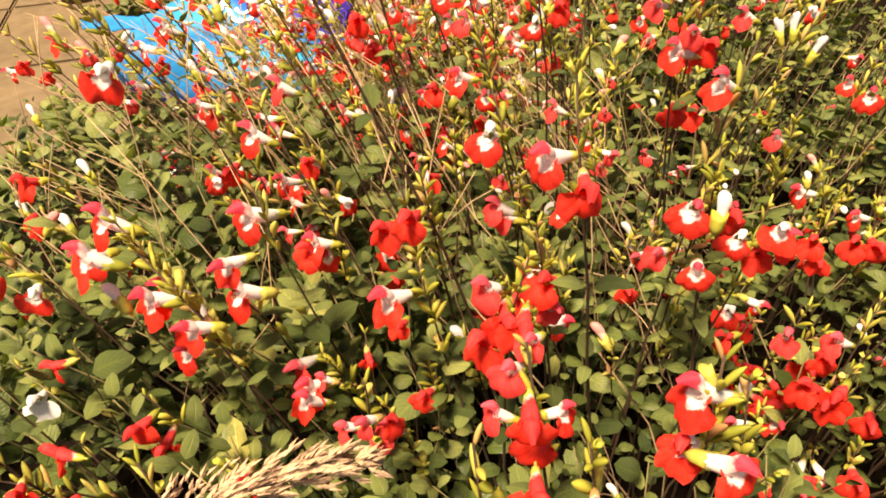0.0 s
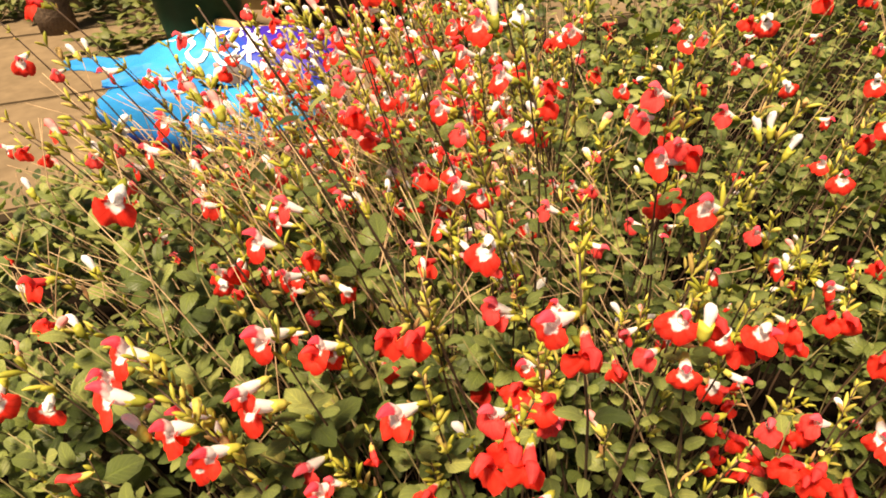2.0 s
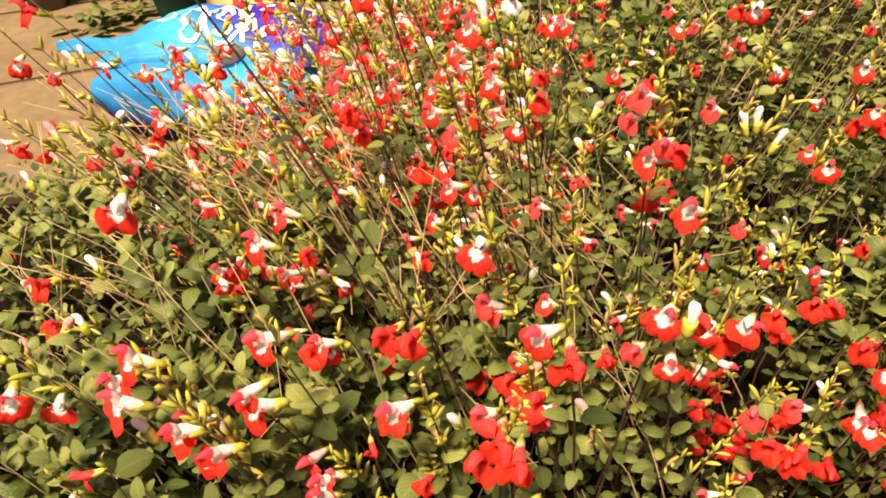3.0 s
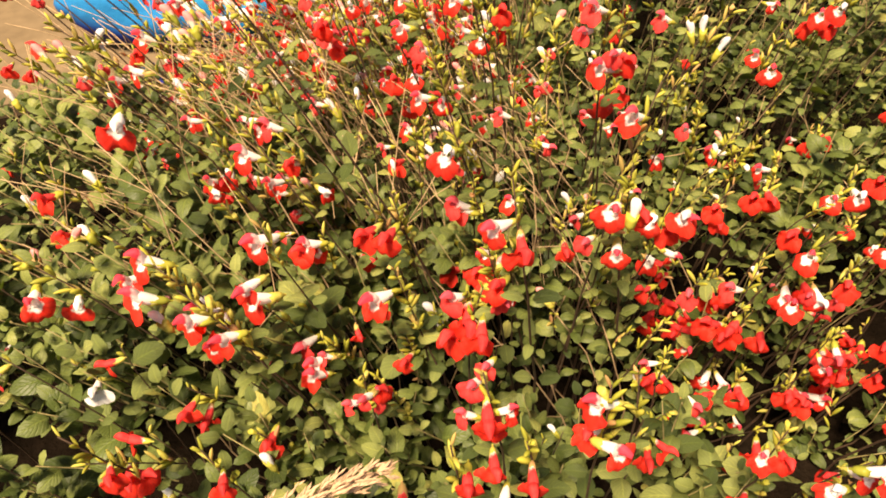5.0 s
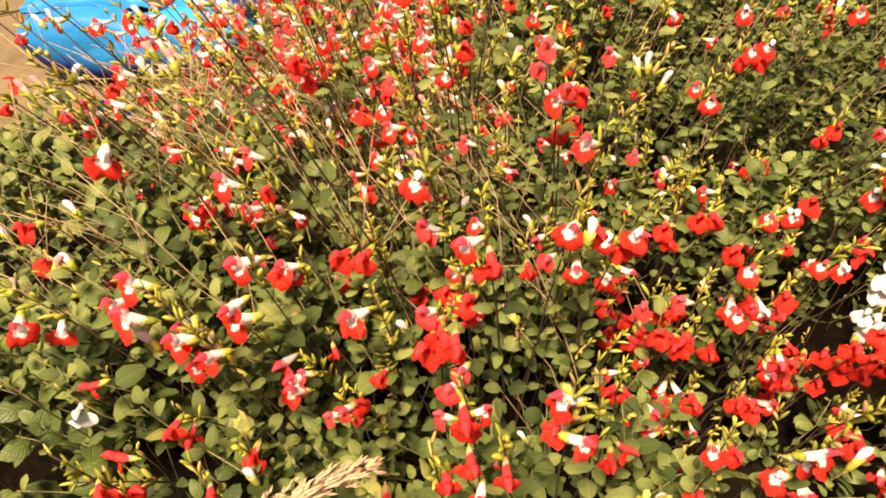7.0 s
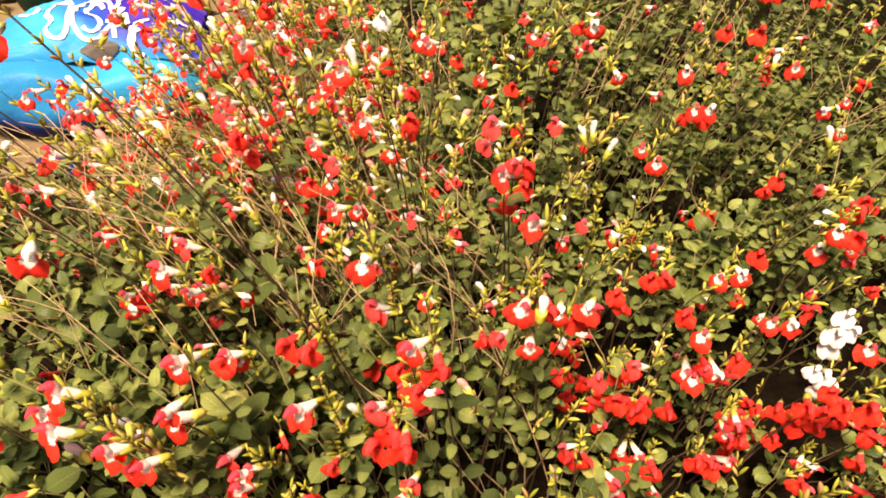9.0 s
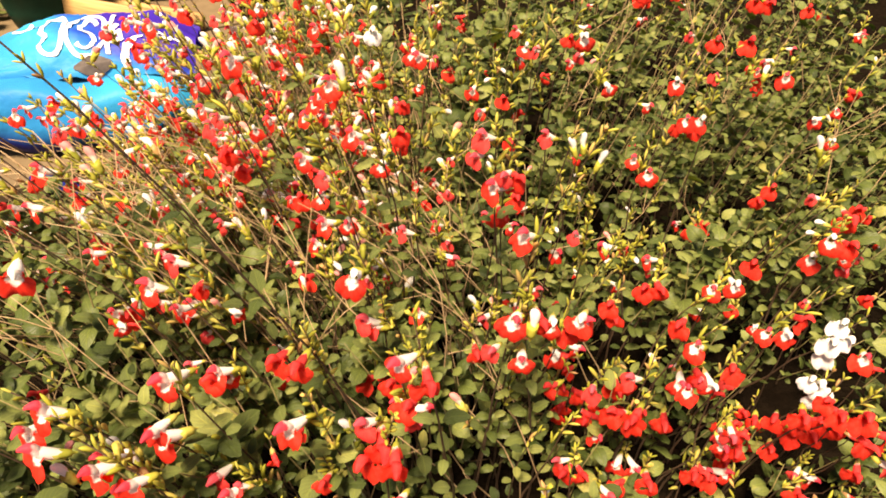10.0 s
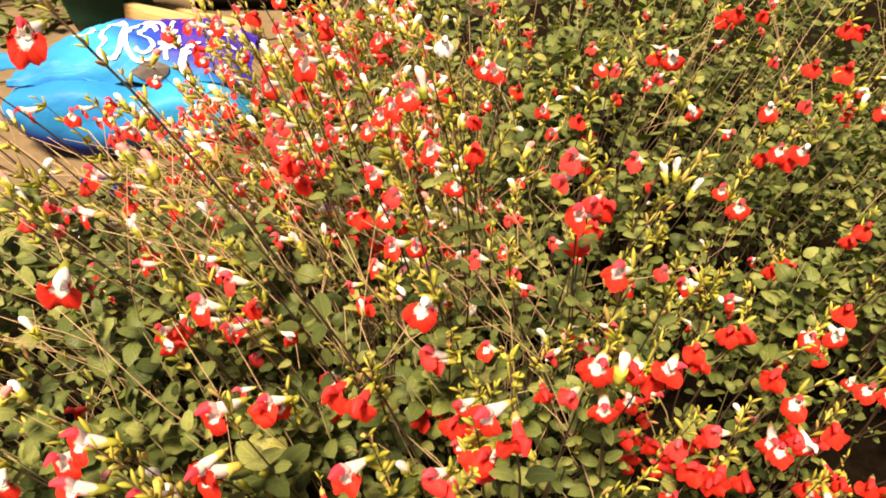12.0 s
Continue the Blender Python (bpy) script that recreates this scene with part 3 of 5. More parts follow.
def lips(mat, k):
    out = []
    for i in range(2 * k):
        r = random.Random(40 + i)
        v, f, u = lip_shape(r.uniform(0.0106, 0.0128), r.uniform(0.0150, 0.0188), i)
        out.append(mesh_of("lower_lip", v, f, mat, u))
    return out


def hoods(mat, wide=1.0, short=1.0):
    return [mesh_of("flower", *hood_shape(a, l * short, wide)[:2], mat, hood_shape(a, l * short, wide)[2]) for a, l in ((0.0050, 0.0145), (0.0036, 0.0160), (0.0062, 0.0140), (0.0044, 0.0130), (0.0074, 0.0150), (0.0055, 0.0125))]


LIPS = {"two": lips(LIP_TWO, 5), "red": lips(LIP_RED, 5), "pink": lips(LIP_PINK, 5), "white": lips(LIP_WHITE, 4)}
HOODS = {"two": hoods(HOOD_TWO), "red": hoods(HOOD_RED), "pink": hoods(HOOD_PINK), "white": hoods(LIP_WHITE), "pale": hoods(HOOD_WHITE, 0.86, 0.62) + hoods(HOOD_TWO, 0.80, 0.50)}
BUDS = {k: [mesh_of("flower", *bud_shape(l)[:2], mat, bud_shape(l)[2]) for l in (1.0, 1.15, 0.85)] for k, mat in (("bud", BUD), ("blush", BLUSH))}
CALYXES = [mesh_of("calyx", *calyx_shape(l, w, 0), CALYX) for l, w in ((1.05, 0.85), (1.2, 0.78), (0.95, 0.92), (1.1, 0.74))]

CLOSED = [mesh_of("calyx", *closed_calyx(l, w), CALYX) for l, w in ((1.2, 0.78), (1.35, 0.72), (1.0, 0.85), (1.25, 0.62))]


# ---- the shrubs ----
SHRUBS = []


def shrub(x, y, label):
    ob = top("salvia_shrub", pose(x, y, -0.03), label, "shrub", group="flowering salvia shrubs in the bed")
    SHRUBS.append(dict(ob=ob, x=x, y=y, leaves=[], twig_v=[], twig_f=[], calyxes=[]))
    return ob


shrub(-0.33, 0.46, "red and white flowering salvia with leaning dark stems beside the paving")
shrub(0.04, 0.47, "dense green salvia full of red and white two-lipped flowers")
shrub(0.42, 0.40, "low salvia with crowded red flowers and a few white ones")
shrub(0.02, 0.98, "salvia with straw-coloured bare stems and small red flowers")
shrub(0.62, 0.95, "dark green leafy salvia with scattered red and white flowers")


def nearest(x, y):
    return min(SHRUBS, key=lambda s: (s["x"] - x) ** 2 + (s["y"] - y) ** 2)


def canopy(x, y):
    """Height of the leaf tops over the bed."""
    h = 0.312 + 0.05 * noise.noise((x * 6, y * 6, 1)) + 0.08 * noise.noise((x * 15, y * 15, 7))
    h -= 0.27 * math.exp(-((x - 0.50) / 0.17) ** 2 - ((y - 0.39) / 0.15) ** 2)
    h -= 0.10 * math.exp(-((x - 0.27) / 0.06) ** 2 - ((y - 0.62) / 0.07) ** 2)
    h -= 0.05 * math.exp(-((x - 0.10) / 0.12) ** 2 - ((y - 0.30) / 0.08) ** 2)
    # a shaded valley between the front shrubs and the ones behind
    h -= 0.17 * math.exp(-((y - 0.76 - 0.22 * (x - 0.3)) / 0.11) ** 2) * min(1.0, max(0.0, (x - 0.20) / 0.10)) * min(1.0, max(0.0, (0.85 - x) / 0.15))
    h += 0.085 * math.exp(-((x + 0.20) / 0.20) ** 2 - ((y - 0.60) / 0.14) ** 2)
    if y < 0.26:
        h -= (0.26 - y) * 0.50
    if y > 0.7 and x > 0.1:
        h += min(0.08, (y - 0.7) * 0.25)
    if x < -0.12 and y > 0.72:
        h -= min(0.16, (y - 0.72) * 0.45)
    return max(0.03, h)


def in_bed(x, y):
    left = -0.78 if y < 0.80 else -0.78 + (y - 0.80) * 2.1
    if y > 0.97:
        left = -0.43 + 0.5 * (y - 0.97) if y < 1.4 else -0.10
    worn = 0.9 + 0.3 * noise.noise((x * 3, y * 3, 5))
    return left < x < 1.45 and -0.05 < y < 1.9 and ((x - 0.3) / 1.15) ** 4 + ((y - 0.85) / 1.05) ** 4 < worn


def lean(x, y):
    """Which way stems grow: outwards, more so at the paving side."""
    lx = -0.55 + 0.62 * min(1.0, max(0.0, (x + 0.35) / 0.65)) + 0.22 * min(1, max(0, (x - 0.35) / 0.4))
    ly = -0.10 + 0.12 * min(1.0, max(-1.0, (y - 0.5)))
    return Vector((lx, ly, 1.0)).normalized()


RND = random.Random(11)


def add_leaf(s, at, forward, up, size):
    s["leaves"].append((frame_of(at, forward, up, size), RND.randrange(len(LEAVES)), at))


def shoot(s, tip, direction, length, big):
    """A leafy shoot below its tip: opposite pairs, each turned a quarter from the last."""
    d = Vector(direction).normalized()
    bend = Vector((RND.uniform(-1, 1), RND.uniform(-1, 1), 0)) * 0.25
    n = max(3, int(length / 0.019))
    turn = RND.uniform(0, math.pi)
    base = Vector(tip) - d * length
    pts = []
    for i in range(n + 1):
        k = i / n
        pts.append(base + d * length * k + bend * length * (k - k * k))
    for i, p in enumerate(pts):
        k = i / n
        size = big * (0.42 + 0.75 * math.sin(math.pi * min(1, (1 - k) * 0.75 + 0.12))) * RND.uniform(0.6, 1.3)
        ang = turn + i * math.pi / 2 + RND.uniform(-0.3, 0.3)
        for side in (0, math.pi):
            if RND.random() < 0.07:
                continue
            out = Vector((math.cos(ang + side), math.sin(ang + side), 0))
            rise = RND.uniform(0.05, 0.55) + 0.7 * k ** 3
            f = (out + d * rise).normalized()
            up = (Vector((0, 0, 1)) + (Vector((-0.28, -0.34, 0)) if tip[0] < 0.28 and tip[1] > 0.36 else Vector((0.1, 0.15, 0))) + out * RND.uniform(-0.7, 0.35) + Vector((RND.uniform(-0.45, 0.45), RND.uniform(-0.45, 0.45), 0)) * (2.4 if tip[0] > 0.28 or tip[1] < 0.36 else 1.0))
            add_leaf(s, p + out * 0.003, f, up, size)
    v, f = tube([pts[0], pts[n // 2], pts[n]], [0.0011, 0.0009, 0.0005], 3)
    o = len(s["twig_v"])
    s["twig_v"] += v
    s["twig_f"] += [tuple(o + q for q in g) for g in f]


def foliage():
    step = 0.0255
    y = -0.02
    while y < 1.75:
        x = -1.0
        while x < 1.4:
            px, py = x + RND.uniform(-0.5, 0.5) * step * 1.4, y + RND.uniform(-0.5, 0.5) * step * 1.4
            far = py > 1.25 or px > 1.0
            gap = noise.noise((px * 9, py * 9, 3)) < (0.24 if px > 0.3 and py > 0.6 else 0.12 if px > 0.15 else -0.05) and RND.random() < 0.85
            gap = gap or (noise.noise((px * 24, py * 24, 8)) < -0.2 and RND.random() < 0.75)
            if 0.36 < px < 0.95 and 0.1 < py < 0.54 and RND.random() < 0.82:
                gap = True
            if py < 0.33 and RND.random() < 0.25:
                gap = True
            if px < 0.16 and 0.44 < py < 1.0 and RND.random() < 0.10:
                gap = True
            if gap and in_bed(px, py) and RND.random() < (0.28 if px > 0.3 else 0.14):
                h = canopy(px, py) * RND.uniform(0.2, 0.5) + 0.03
                shoot(nearest(px, py), (px, py, h), lean(px, py) + Vector((RND.uniform(-0.4, 0.4), RND.uniform(-0.4, 0.4), 0)), max(0.04, h - 0.01) * 0.8, RND.uniform(0.014, 0.024))
            if in_bed(px, py) and not gap and not (far and RND.random() < 0.2):
                h = canopy(px, py) + RND.gauss(0, 0.022)
                d = lean(px, py) + Vector((RND.uniform(-0.3, 0.3), RND.uniform(-0.3, 0.3), 0))
                length = min(max(0.05, h - 0.02), RND.uniform(0.07, 0.16))
                shoot(nearest(px, py), (px, py, h), d, length, RND.uniform(0.0155, 0.0265))
            x += step
        y += step


def stem_points(root, tip, n=9, bow=0.06):
    """A stem that rises from the root and leans towards its tip."""
    a, b = Vector(root), Vector(tip)
    mid = Vector((a.x + (b.x - a.x) * 0.35, a.y + (b.y - a.y) * 0.35, a.z + (b.z - a.z) * 0.6))
    wob = Vector((RND.uniform(-1, 1), RND.uniform(-1, 1), 0)) * bow * 0.15
    out = []
    for i in range(n):
        k = i / (n - 1)
        kink = Vector((RND.uniform(-1, 1), RND.uniform(-1, 1), RND.uniform(-1, 1))) * 0.0035 * math.sin(k * math.pi)
        out.append(a * (1 - k) ** 2 + mid * 2 * k * (1 - k) + b * k * k + wob * math.sin(k * math.pi * 2) + kink)
    return out


BLOOMS = []


def bloom(x, y, z, face, kind, size):
    """A flower whose lip hangs at (x, y, z); face: degrees from straight ahead (-y), plus to +x."""
    BLOOMS.append((Vector((x, y, z)), face, kind, size * (0.92 if y < 0.27 else 1.08 if y < 0.5 else 0.86 if x < 0.35 else 1.0)))


def set_flower(s, at, forward, kind, size, roll=0.0):
    size *= 0.84 if kind == "pink" else 1.0
    m = frame_of(at, -Vector(forward), (math.sin(roll), 0.3 if kind in BUDS else 0, math.cos(roll)), size)
    if kind in BUDS:
        ob = child("flower", RND.choice(BUDS[kind]), s["ob"], m, "closed white flower bud" if kind == "bud" else "pale pink unopened flower")
    else:
        name = {"two": "red flower with a white throat", "red": "all-red two-lipped flower", "pink": "coral-red two-lipped flower", "white": "all-white two-lipped flower"}[kind]
        front = kind == "two" and abs(math.atan2(forward[0], -forward[1]) - math.atan2(0.07 - at[0], at[1])) < 0.6
        ob = child("flower", RND.choice(HOODS["pale" if front else kind]), s["ob"], m, name)
        # the lip turns part of the way round from the tube
        turn = -0.22 * (math.atan2(forward[0], -forward[1]) - math.atan2(0.07 - at[0], at[1])) + RND.uniform(-0.2, 0.2)
        hinge = Vector((0, -0.0205, 0))
        child("lower_lip", RND.choice(LIPS[kind]), ob, m @ Matrix.Translation(hinge) @ Matrix.Rotation(turn, 4, "Z") @ Matrix.Translation(-hinge))
    child("calyx", RND.choice(CALYXES), ob, m @ Matrix.Diagonal((1.14, 1.08, 1.14, 1)))


def flower_stem(s, root, tip, whorls, dense, leafy=True, thick=0.0014, single=True, bark=None):
    """A dark stem with whorls of yellow-green calyces towards its tip."""
    pts = stem_points(root, tip)
    n = len(pts)
    v, f = tube(pts, [thick * (1.25 - 0.85 * i / (n - 1)) for i in range(n)], 6)
    ob = child("stem", mesh_of("stem", [p - s["ob"].location for p in v], f, bark or STEM), s["ob"], Matrix.Translation(s["ob"].location))
    d = (pts[-1] - pts[-2]).normalized()
    side = d.cross(Vector((0, 1, 0.2))).normalized()
    other = d.cross(side)
    for w in range(whorls):
        back = 0.004 + w * RND.uniform(0.010, 0.017)
        p = pts[-1] - d * back
        a0 = RND.uniform(0, math.pi)
        for q in range(dense):
            if RND.random() < (0.30 if thick > 0.0013 else 0.66 if tip[0] < 0.05 and tip[1] < 0.72 else 0.50):
                continue
            a = a0 + math.pi * 2 * q / dense + RND.uniform(-0.3, 0.3)
            out = side * math.cos(a) + other * math.sin(a)
            size = min(0.70 + 0.14 * w, 1.05) * RND.uniform(0.7, 1.1) * (0.55 if tip[2] > 0.58 and tip[0] < -0.07 else 1.3 if thick > 0.0013 else 1.12)
            shut = RND.random() < 0.9
            m = frame_of(p, -(out + d * RND.uniform(0.9, 2.4)), Vector((0, 0, 1)), size if shut else 0.7 * size)
            me = RND.choice(CLOSED if shut else CALYXES)
            if single:
                child("calyx", me, ob, m)
            else:
                s["calyxes"].append((m, me))
    if leafy:
        for i in range(2, n - 2):
            for k in (0, 1):
                ang = i * math.pi / 2 + k * math.pi + RND.uniform(-0.3, 0.3)
                out = side * math.cos(ang) + other * math.sin(ang)
                add_leaf(s, pts[i] + out * 0.003, out + d * 0.35, Vector((0, 0, 1)) + out * RND.uniform(-0.3, 0.2), RND.uniform(0.012, 0.022))
    return pts, d


def flowering():
    """Each flower gets its stem; flowers close together share one."""
    left = list(BLOOMS)
    while left:
        lead = left.pop(0)
        group = [lead] + [b for b in left if (b[0] - lead[0]).length < 0.042]
        left = [b for b in left if b not in group]
        spots = []
        for p, face, kind, size in group:
            if abs(face) < 32 and kind not in BUDS:
                face += 0.8 * math.degrees(math.atan2(0.07 - p.x, p.y))
            a = radians(max(-84, min(84, face)) + RND.uniform(-8, 8))
            if kind == "bud":
                fwd = (Vector((math.sin(a), 0.7, 0)) * 0.5 + lean(p.x, p.y) * RND.uniform(0.8, 1.2)).normalized()
            else:
                fwd = Vector((math.sin(a), -math.cos(a), RND.uniform(-0.2, 0.15) + 0.45 * abs(math.sin(a)))).normalized()
            m = frame_of((0, 0, 0), -fwd, (0, 0, 1), size)
            centre = m @ (Vector((0, -0.017, 0.0)) if kind == "bud" else Vector((0, -0.025, -0.009)))
            spots.append((p - centre, fwd, kind, size))
        s = nearest(lead[0].x, lead[0].y)
        mid = sum((q[0] for q in spots), Vector()) / len(spots)
        up = lean(mid.x, mid.y) + Vector((RND.uniform(-0.12, 0.12), RND.uniform(-0.1, 0.1), 0))
        tip = mid + up.normalized() * RND.uniform(0.022, 0.06)
        h = max(mid.z, 0.1)
        root = (mid.x - up.x * h * 0.9 + RND.uniform(-0.03, 0.03), mid.y - up.y * h * 0.9 + RND.uniform(-0.03, 0.03), -0.02)
        flower_stem(s, root, tip, 3 if mid.z > 0.5 and mid.x < -0.15 else RND.randint(6, 9) if mid.y < 0.45 and mid.x < 0.1 else RND.randint(4, 7), RND.choice((2, 3, 3)), not (0.27 < mid.x < 0.75 and 0.2 < mid.y < 0.54))
        for at, fwd, kind, size in spots:
            set_flower(s, at, fwd, kind, size, RND.uniform(-0.25, 0.25))


# ---- the flowers, one by one ----
bloom(-0.188, 0.433, 0.505, -8, "two", 1.1)
bloom(0.062, 0.453, 0.454, -20, "two", 1.1)
bloom(0.365, 0.804, 0.508, 10, "two", 1.1)
bloom(0.345, 0.804, 0.513, -15, "red", 0.9)
bloom(0.214, 0.411, 0.377, 5, "two", 1.0)
bloom(-0.087, 0.372, 0.437, -55, "two", 1.15)
bloom(0.422, 0.832, 0.425, 15, "two", 1.0)
bloom(0.420, 0.658, 0.400, -5, "two", 1.1)
bloom(0.412, 0.695, 0.401, -70, "two", 0.8)
bloom(0.113, 0.293, 0.516, 10, "red", 0.83)
bloom(0.093, 0.301, 0.528, -60, "two", 0.87)
bloom(-0.268, 0.541, 0.480, -20, "pink", 0.85)
bloom(0.003, 0.349, 0.392, -50, "two", 1.15)
bloom(-0.287, 0.561, 0.605, -70, "red", 0.95)
bloom(-0.348, 0.613, 0.536, -20, "two", 1.0)
bloom(-0.303, 0.587, 0.537, -30, "pink", 0.75)
bloom(-0.265, 0.564, 0.573, -40, "bud", 0.75)
bloom(-0.253, 0.564, 0.577, 20, "bud", 0.7)
bloom(-0.247, 0.628, 0.473, -60, "two", 1.1)
bloom(-0.192, 0.675, 0.504, -10, "red", 0.72)
bloom(-0.213, 0.623, 0.515, -30, "pink", 0.72)
bloom(-0.272, 0.589, 0.464, 0, "pink", 0.75)
bloom(-0.406, 0.672, 0.406, -15, "red", 0.8)
bloom(-0.412, 0.651, 0.426, -30, "red", 0.8)
bloom(-0.199, 0.586, 0.406, -70, "red", 1.0)
bloom(-0.060, 0.634, 0.476, -20, "red", 1.15)
bloom(-0.080, 0.644, 0.506, -60, "pink", 1.0)
bloom(-0.051, 0.647, 0.445, -40, "red", 1.0)
bloom(-0.030, 1.078, 0.387, -20, "red", 1.3)
bloom(0.010, 1.098, 0.407, -60, "two", 1.2)
bloom(-0.080, 0.680, 0.538, -50, "two", 1.0)
bloom(-0.102, 0.661, 0.388, -60, "pink", 0.9)
bloom(-0.062, 0.619, 0.529, -70, "pink", 1.0)
bloom(0.051, 0.568, 0.586, -60, "two", 1.0)
bloom(0.066, 0.568, 0.606, -10, "bud", 1.3)
bloom(0.104, 0.861, 0.501, 20, "white", 1.2)
bloom(0.150, 0.770, 0.511, -60, "two", 1.1)
bloom(0.307, 0.957, 0.460, -70, "pink", 1.0)
bloom(0.305, 0.824, 0.488, -50, "pink", 0.9)
bloom(0.182, 0.536, 0.545, -75, "pink", 1.2)
bloom(0.178, 0.536, 0.525, -60, "pink", 1.0)
bloom(0.266, 0.617, 0.493, -85, "pink", 1.1)
bloom(0.302, 0.612, 0.490, -50, "bud", 1.2)
bloom(0.314, 0.612, 0.494, -10, "bud", 1.2)
bloom(0.332, 0.599, 0.480, 60, "bud", 1.2)
bloom(0.310, 0.603, 0.436, 0, "bud", 1.2)
bloom(0.197, 0.532, 0.491, -65, "two", 1.2)
bloom(0.227, 0.542, 0.491, 30, "red", 1.1)
bloom(0.220, 0.993, 0.375, -40, "red", 1.1)
bloom(0.060, 0.543, 0.448, -10, "two", 0.95)
bloom(0.097, 0.566, 0.499, -20, "two", 0.95)
bloom(0.220, 0.568, 0.425, 10, "red", 1.2)
bloom(0.206, 0.444, 0.504, -60, "two", 0.9)
bloom(0.286, 0.534, 0.423, -60, "pink", 1.0)
bloom(0.502, 0.804, 0.443, -60, "two", 1.0)
bloom(0.254, 0.911, 0.282, -10, "red", 1.1)
bloom(0.118, 0.742, 0.475, 10, "bud", 1.1)
bloom(0.133, 0.742, 0.465, 30, "red", 0.9)
bloom(0.069, 0.522, 0.565, -70, "two", 0.9)
bloom(0.108, 0.533, 0.447, -80, "pink", 1.0)
bloom(0.039, 0.509, 0.479, -55, "two", 1.0)
bloom(0.156, 0.585, 0.400, -20, "bud", 0.9)
bloom(0.552, 0.857, 0.341, 20, "red", 1.1)
bloom(-0.170, 0.588, 0.346, -60, "two", 0.9)
bloom(-0.092, 0.526, 0.391, -30, "red", 1.0)
bloom(-0.107, 0.526, 0.371, -50, "two", 1.0)
bloom(-0.066, 0.426, 0.380, -55, "two", 0.95)
bloom(-0.008, 0.417, 0.399, -40, "red", 1.0)
bloom(-0.098, 0.352, 0.390, -50, "two", 1.15)
bloom(-0.130, 0.310, 0.421, -50, "two", 1.0)
bloom(-0.110, 0.310, 0.401, -60, "two", 0.9)
bloom(-0.150, 0.315, 0.433, -50, "bud", 1.0)
bloom(-0.136, 0.336, 0.351, -40, "two", 0.9)
bloom(-0.160, 0.309, 0.453, -75, "two", 1.0)
bloom(-0.250, 0.364, 0.371, -20, "two", 0.9)
bloom(-0.142, 0.370, 0.384, -30, "bud", 1.1)
bloom(-0.071, 0.354, 0.319, -50, "pink", 1.1)
bloom(-0.165, 0.343, 0.455, -70, "two", 1.0)
bloom(-0.122, 0.352, 0.382, -20, "bud", 1.1)
bloom(-0.316, 0.471, 0.397, -40, "red", 0.9)
bloom(0.063, 0.461, 0.394, -80, "pink", 1.1)
bloom(0.201, 0.418, 0.421, -15, "two", 1.2)
bloom(0.221, 0.418, 0.441, 10, "bud", 1.3)
bloom(0.252, 0.452, 0.375, -10, "two", 1.0)
bloom(0.272, 0.452, 0.363, 20, "red", 0.9)
bloom(0.410, 0.575, 0.286, -15, "red", 1.1)
bloom(0.432, 0.575, 0.284, 20, "red", 1.1)
bloom(0.289, 0.446, 0.381, 50, "two", 1.0)
bloom(0.091, 0.442, 0.316, -15, "red", 0.95)
bloom(0.109, 0.442, 0.316, 15, "red", 0.95)
bloom(0.063, 0.497, 0.257, -50, "red", 1.0)
bloom(0.100, 0.342, 0.417, -30, "red", 1.0)
bloom(0.112, 0.342, 0.397, 30, "pink", 0.9)
bloom(0.192, 0.504, 0.281, 20, "red", 1.1)
bloom(0.081, 0.311, 0.411, 0, "red", 1.2)
bloom(0.066, 0.311, 0.396, -40, "red", 1.1)
bloom(0.061, 0.321, 0.431, -60, "pink", 1.0)
bloom(0.335, 0.440, 0.233, -70, "red", 1.1)
bloom(0.412, 0.448, 0.264, 0, "two", 1.1)
bloom(0.432, 0.448, 0.274, 25, "red", 1.0)
bloom(0.347, 0.454, 0.277, -75, "pink", 1.1)
bloom(0.303, 0.505, 0.199, 10, "red", 0.9)
bloom(0.569, 0.760, 0.213, 0, "red", 1.1)
bloom(0.589, 0.760, 0.223, 30, "red", 1.0)
bloom(0.289, 0.411, 0.315, -40, "pink", 1.0)
bloom(0.049, 0.403, 0.322, -60, "bud", 1.1)
bloom(0.059, 0.403, 0.307, 70, "bud", 1.0)
bloom(-0.271, 0.348, 0.393, -15, "two", 1.1)
bloom(-0.057, 0.340, 0.316, -50, "two", 1.0)
bloom(-0.003, 0.308, 0.316, -60, "pink", 1.0)
bloom(0.012, 0.308, 0.326, 30, "red", 0.7)
bloom(-0.086, 0.263, 0.307, -15, "bud", 1.2)
bloom(-0.086, 0.273, 0.299, -30, "red", 0.9)
bloom(-0.059, 0.329, 0.318, -60, "two", 0.92)
bloom(-0.051, 0.346, 0.326, -80, "pink", 0.67)
bloom(0.091, 0.210, 0.457, 5, "red", 0.95)
bloom(0.070, 0.218, 0.457, -80, "pink", 0.79)
bloom(0.108, 0.220, 0.457, 80, "two", 0.67)
bloom(0.095, 0.218, 0.432, -10, "red", 0.92)
bloom(0.087, 0.231, 0.483, -30, "pink", 0.74)
bloom(0.146, 0.205, 0.487, -78, "two", 0.99)
bloom(0.146, 0.201, 0.461, -60, "two", 0.83)
bloom(0.233, 0.269, 0.275, 10, "red", 0.96)
bloom(0.248, 0.269, 0.295, 40, "red", 0.87)
bloom(0.192, 0.254, 0.447, 20, "bud", 0.98)
bloom(0.334, 0.382, 0.182, -20, "red", 0.9)
bloom(0.355, 0.363, 0.212, 10, "red", 1.0)
bloom(0.289, 0.230, 0.360, -40, "two", 0.87)
bloom(0.309, 0.230, 0.355, 30, "red", 0.87)
bloom(0.427, 0.470, 0.155, 0, "red", 1.1)
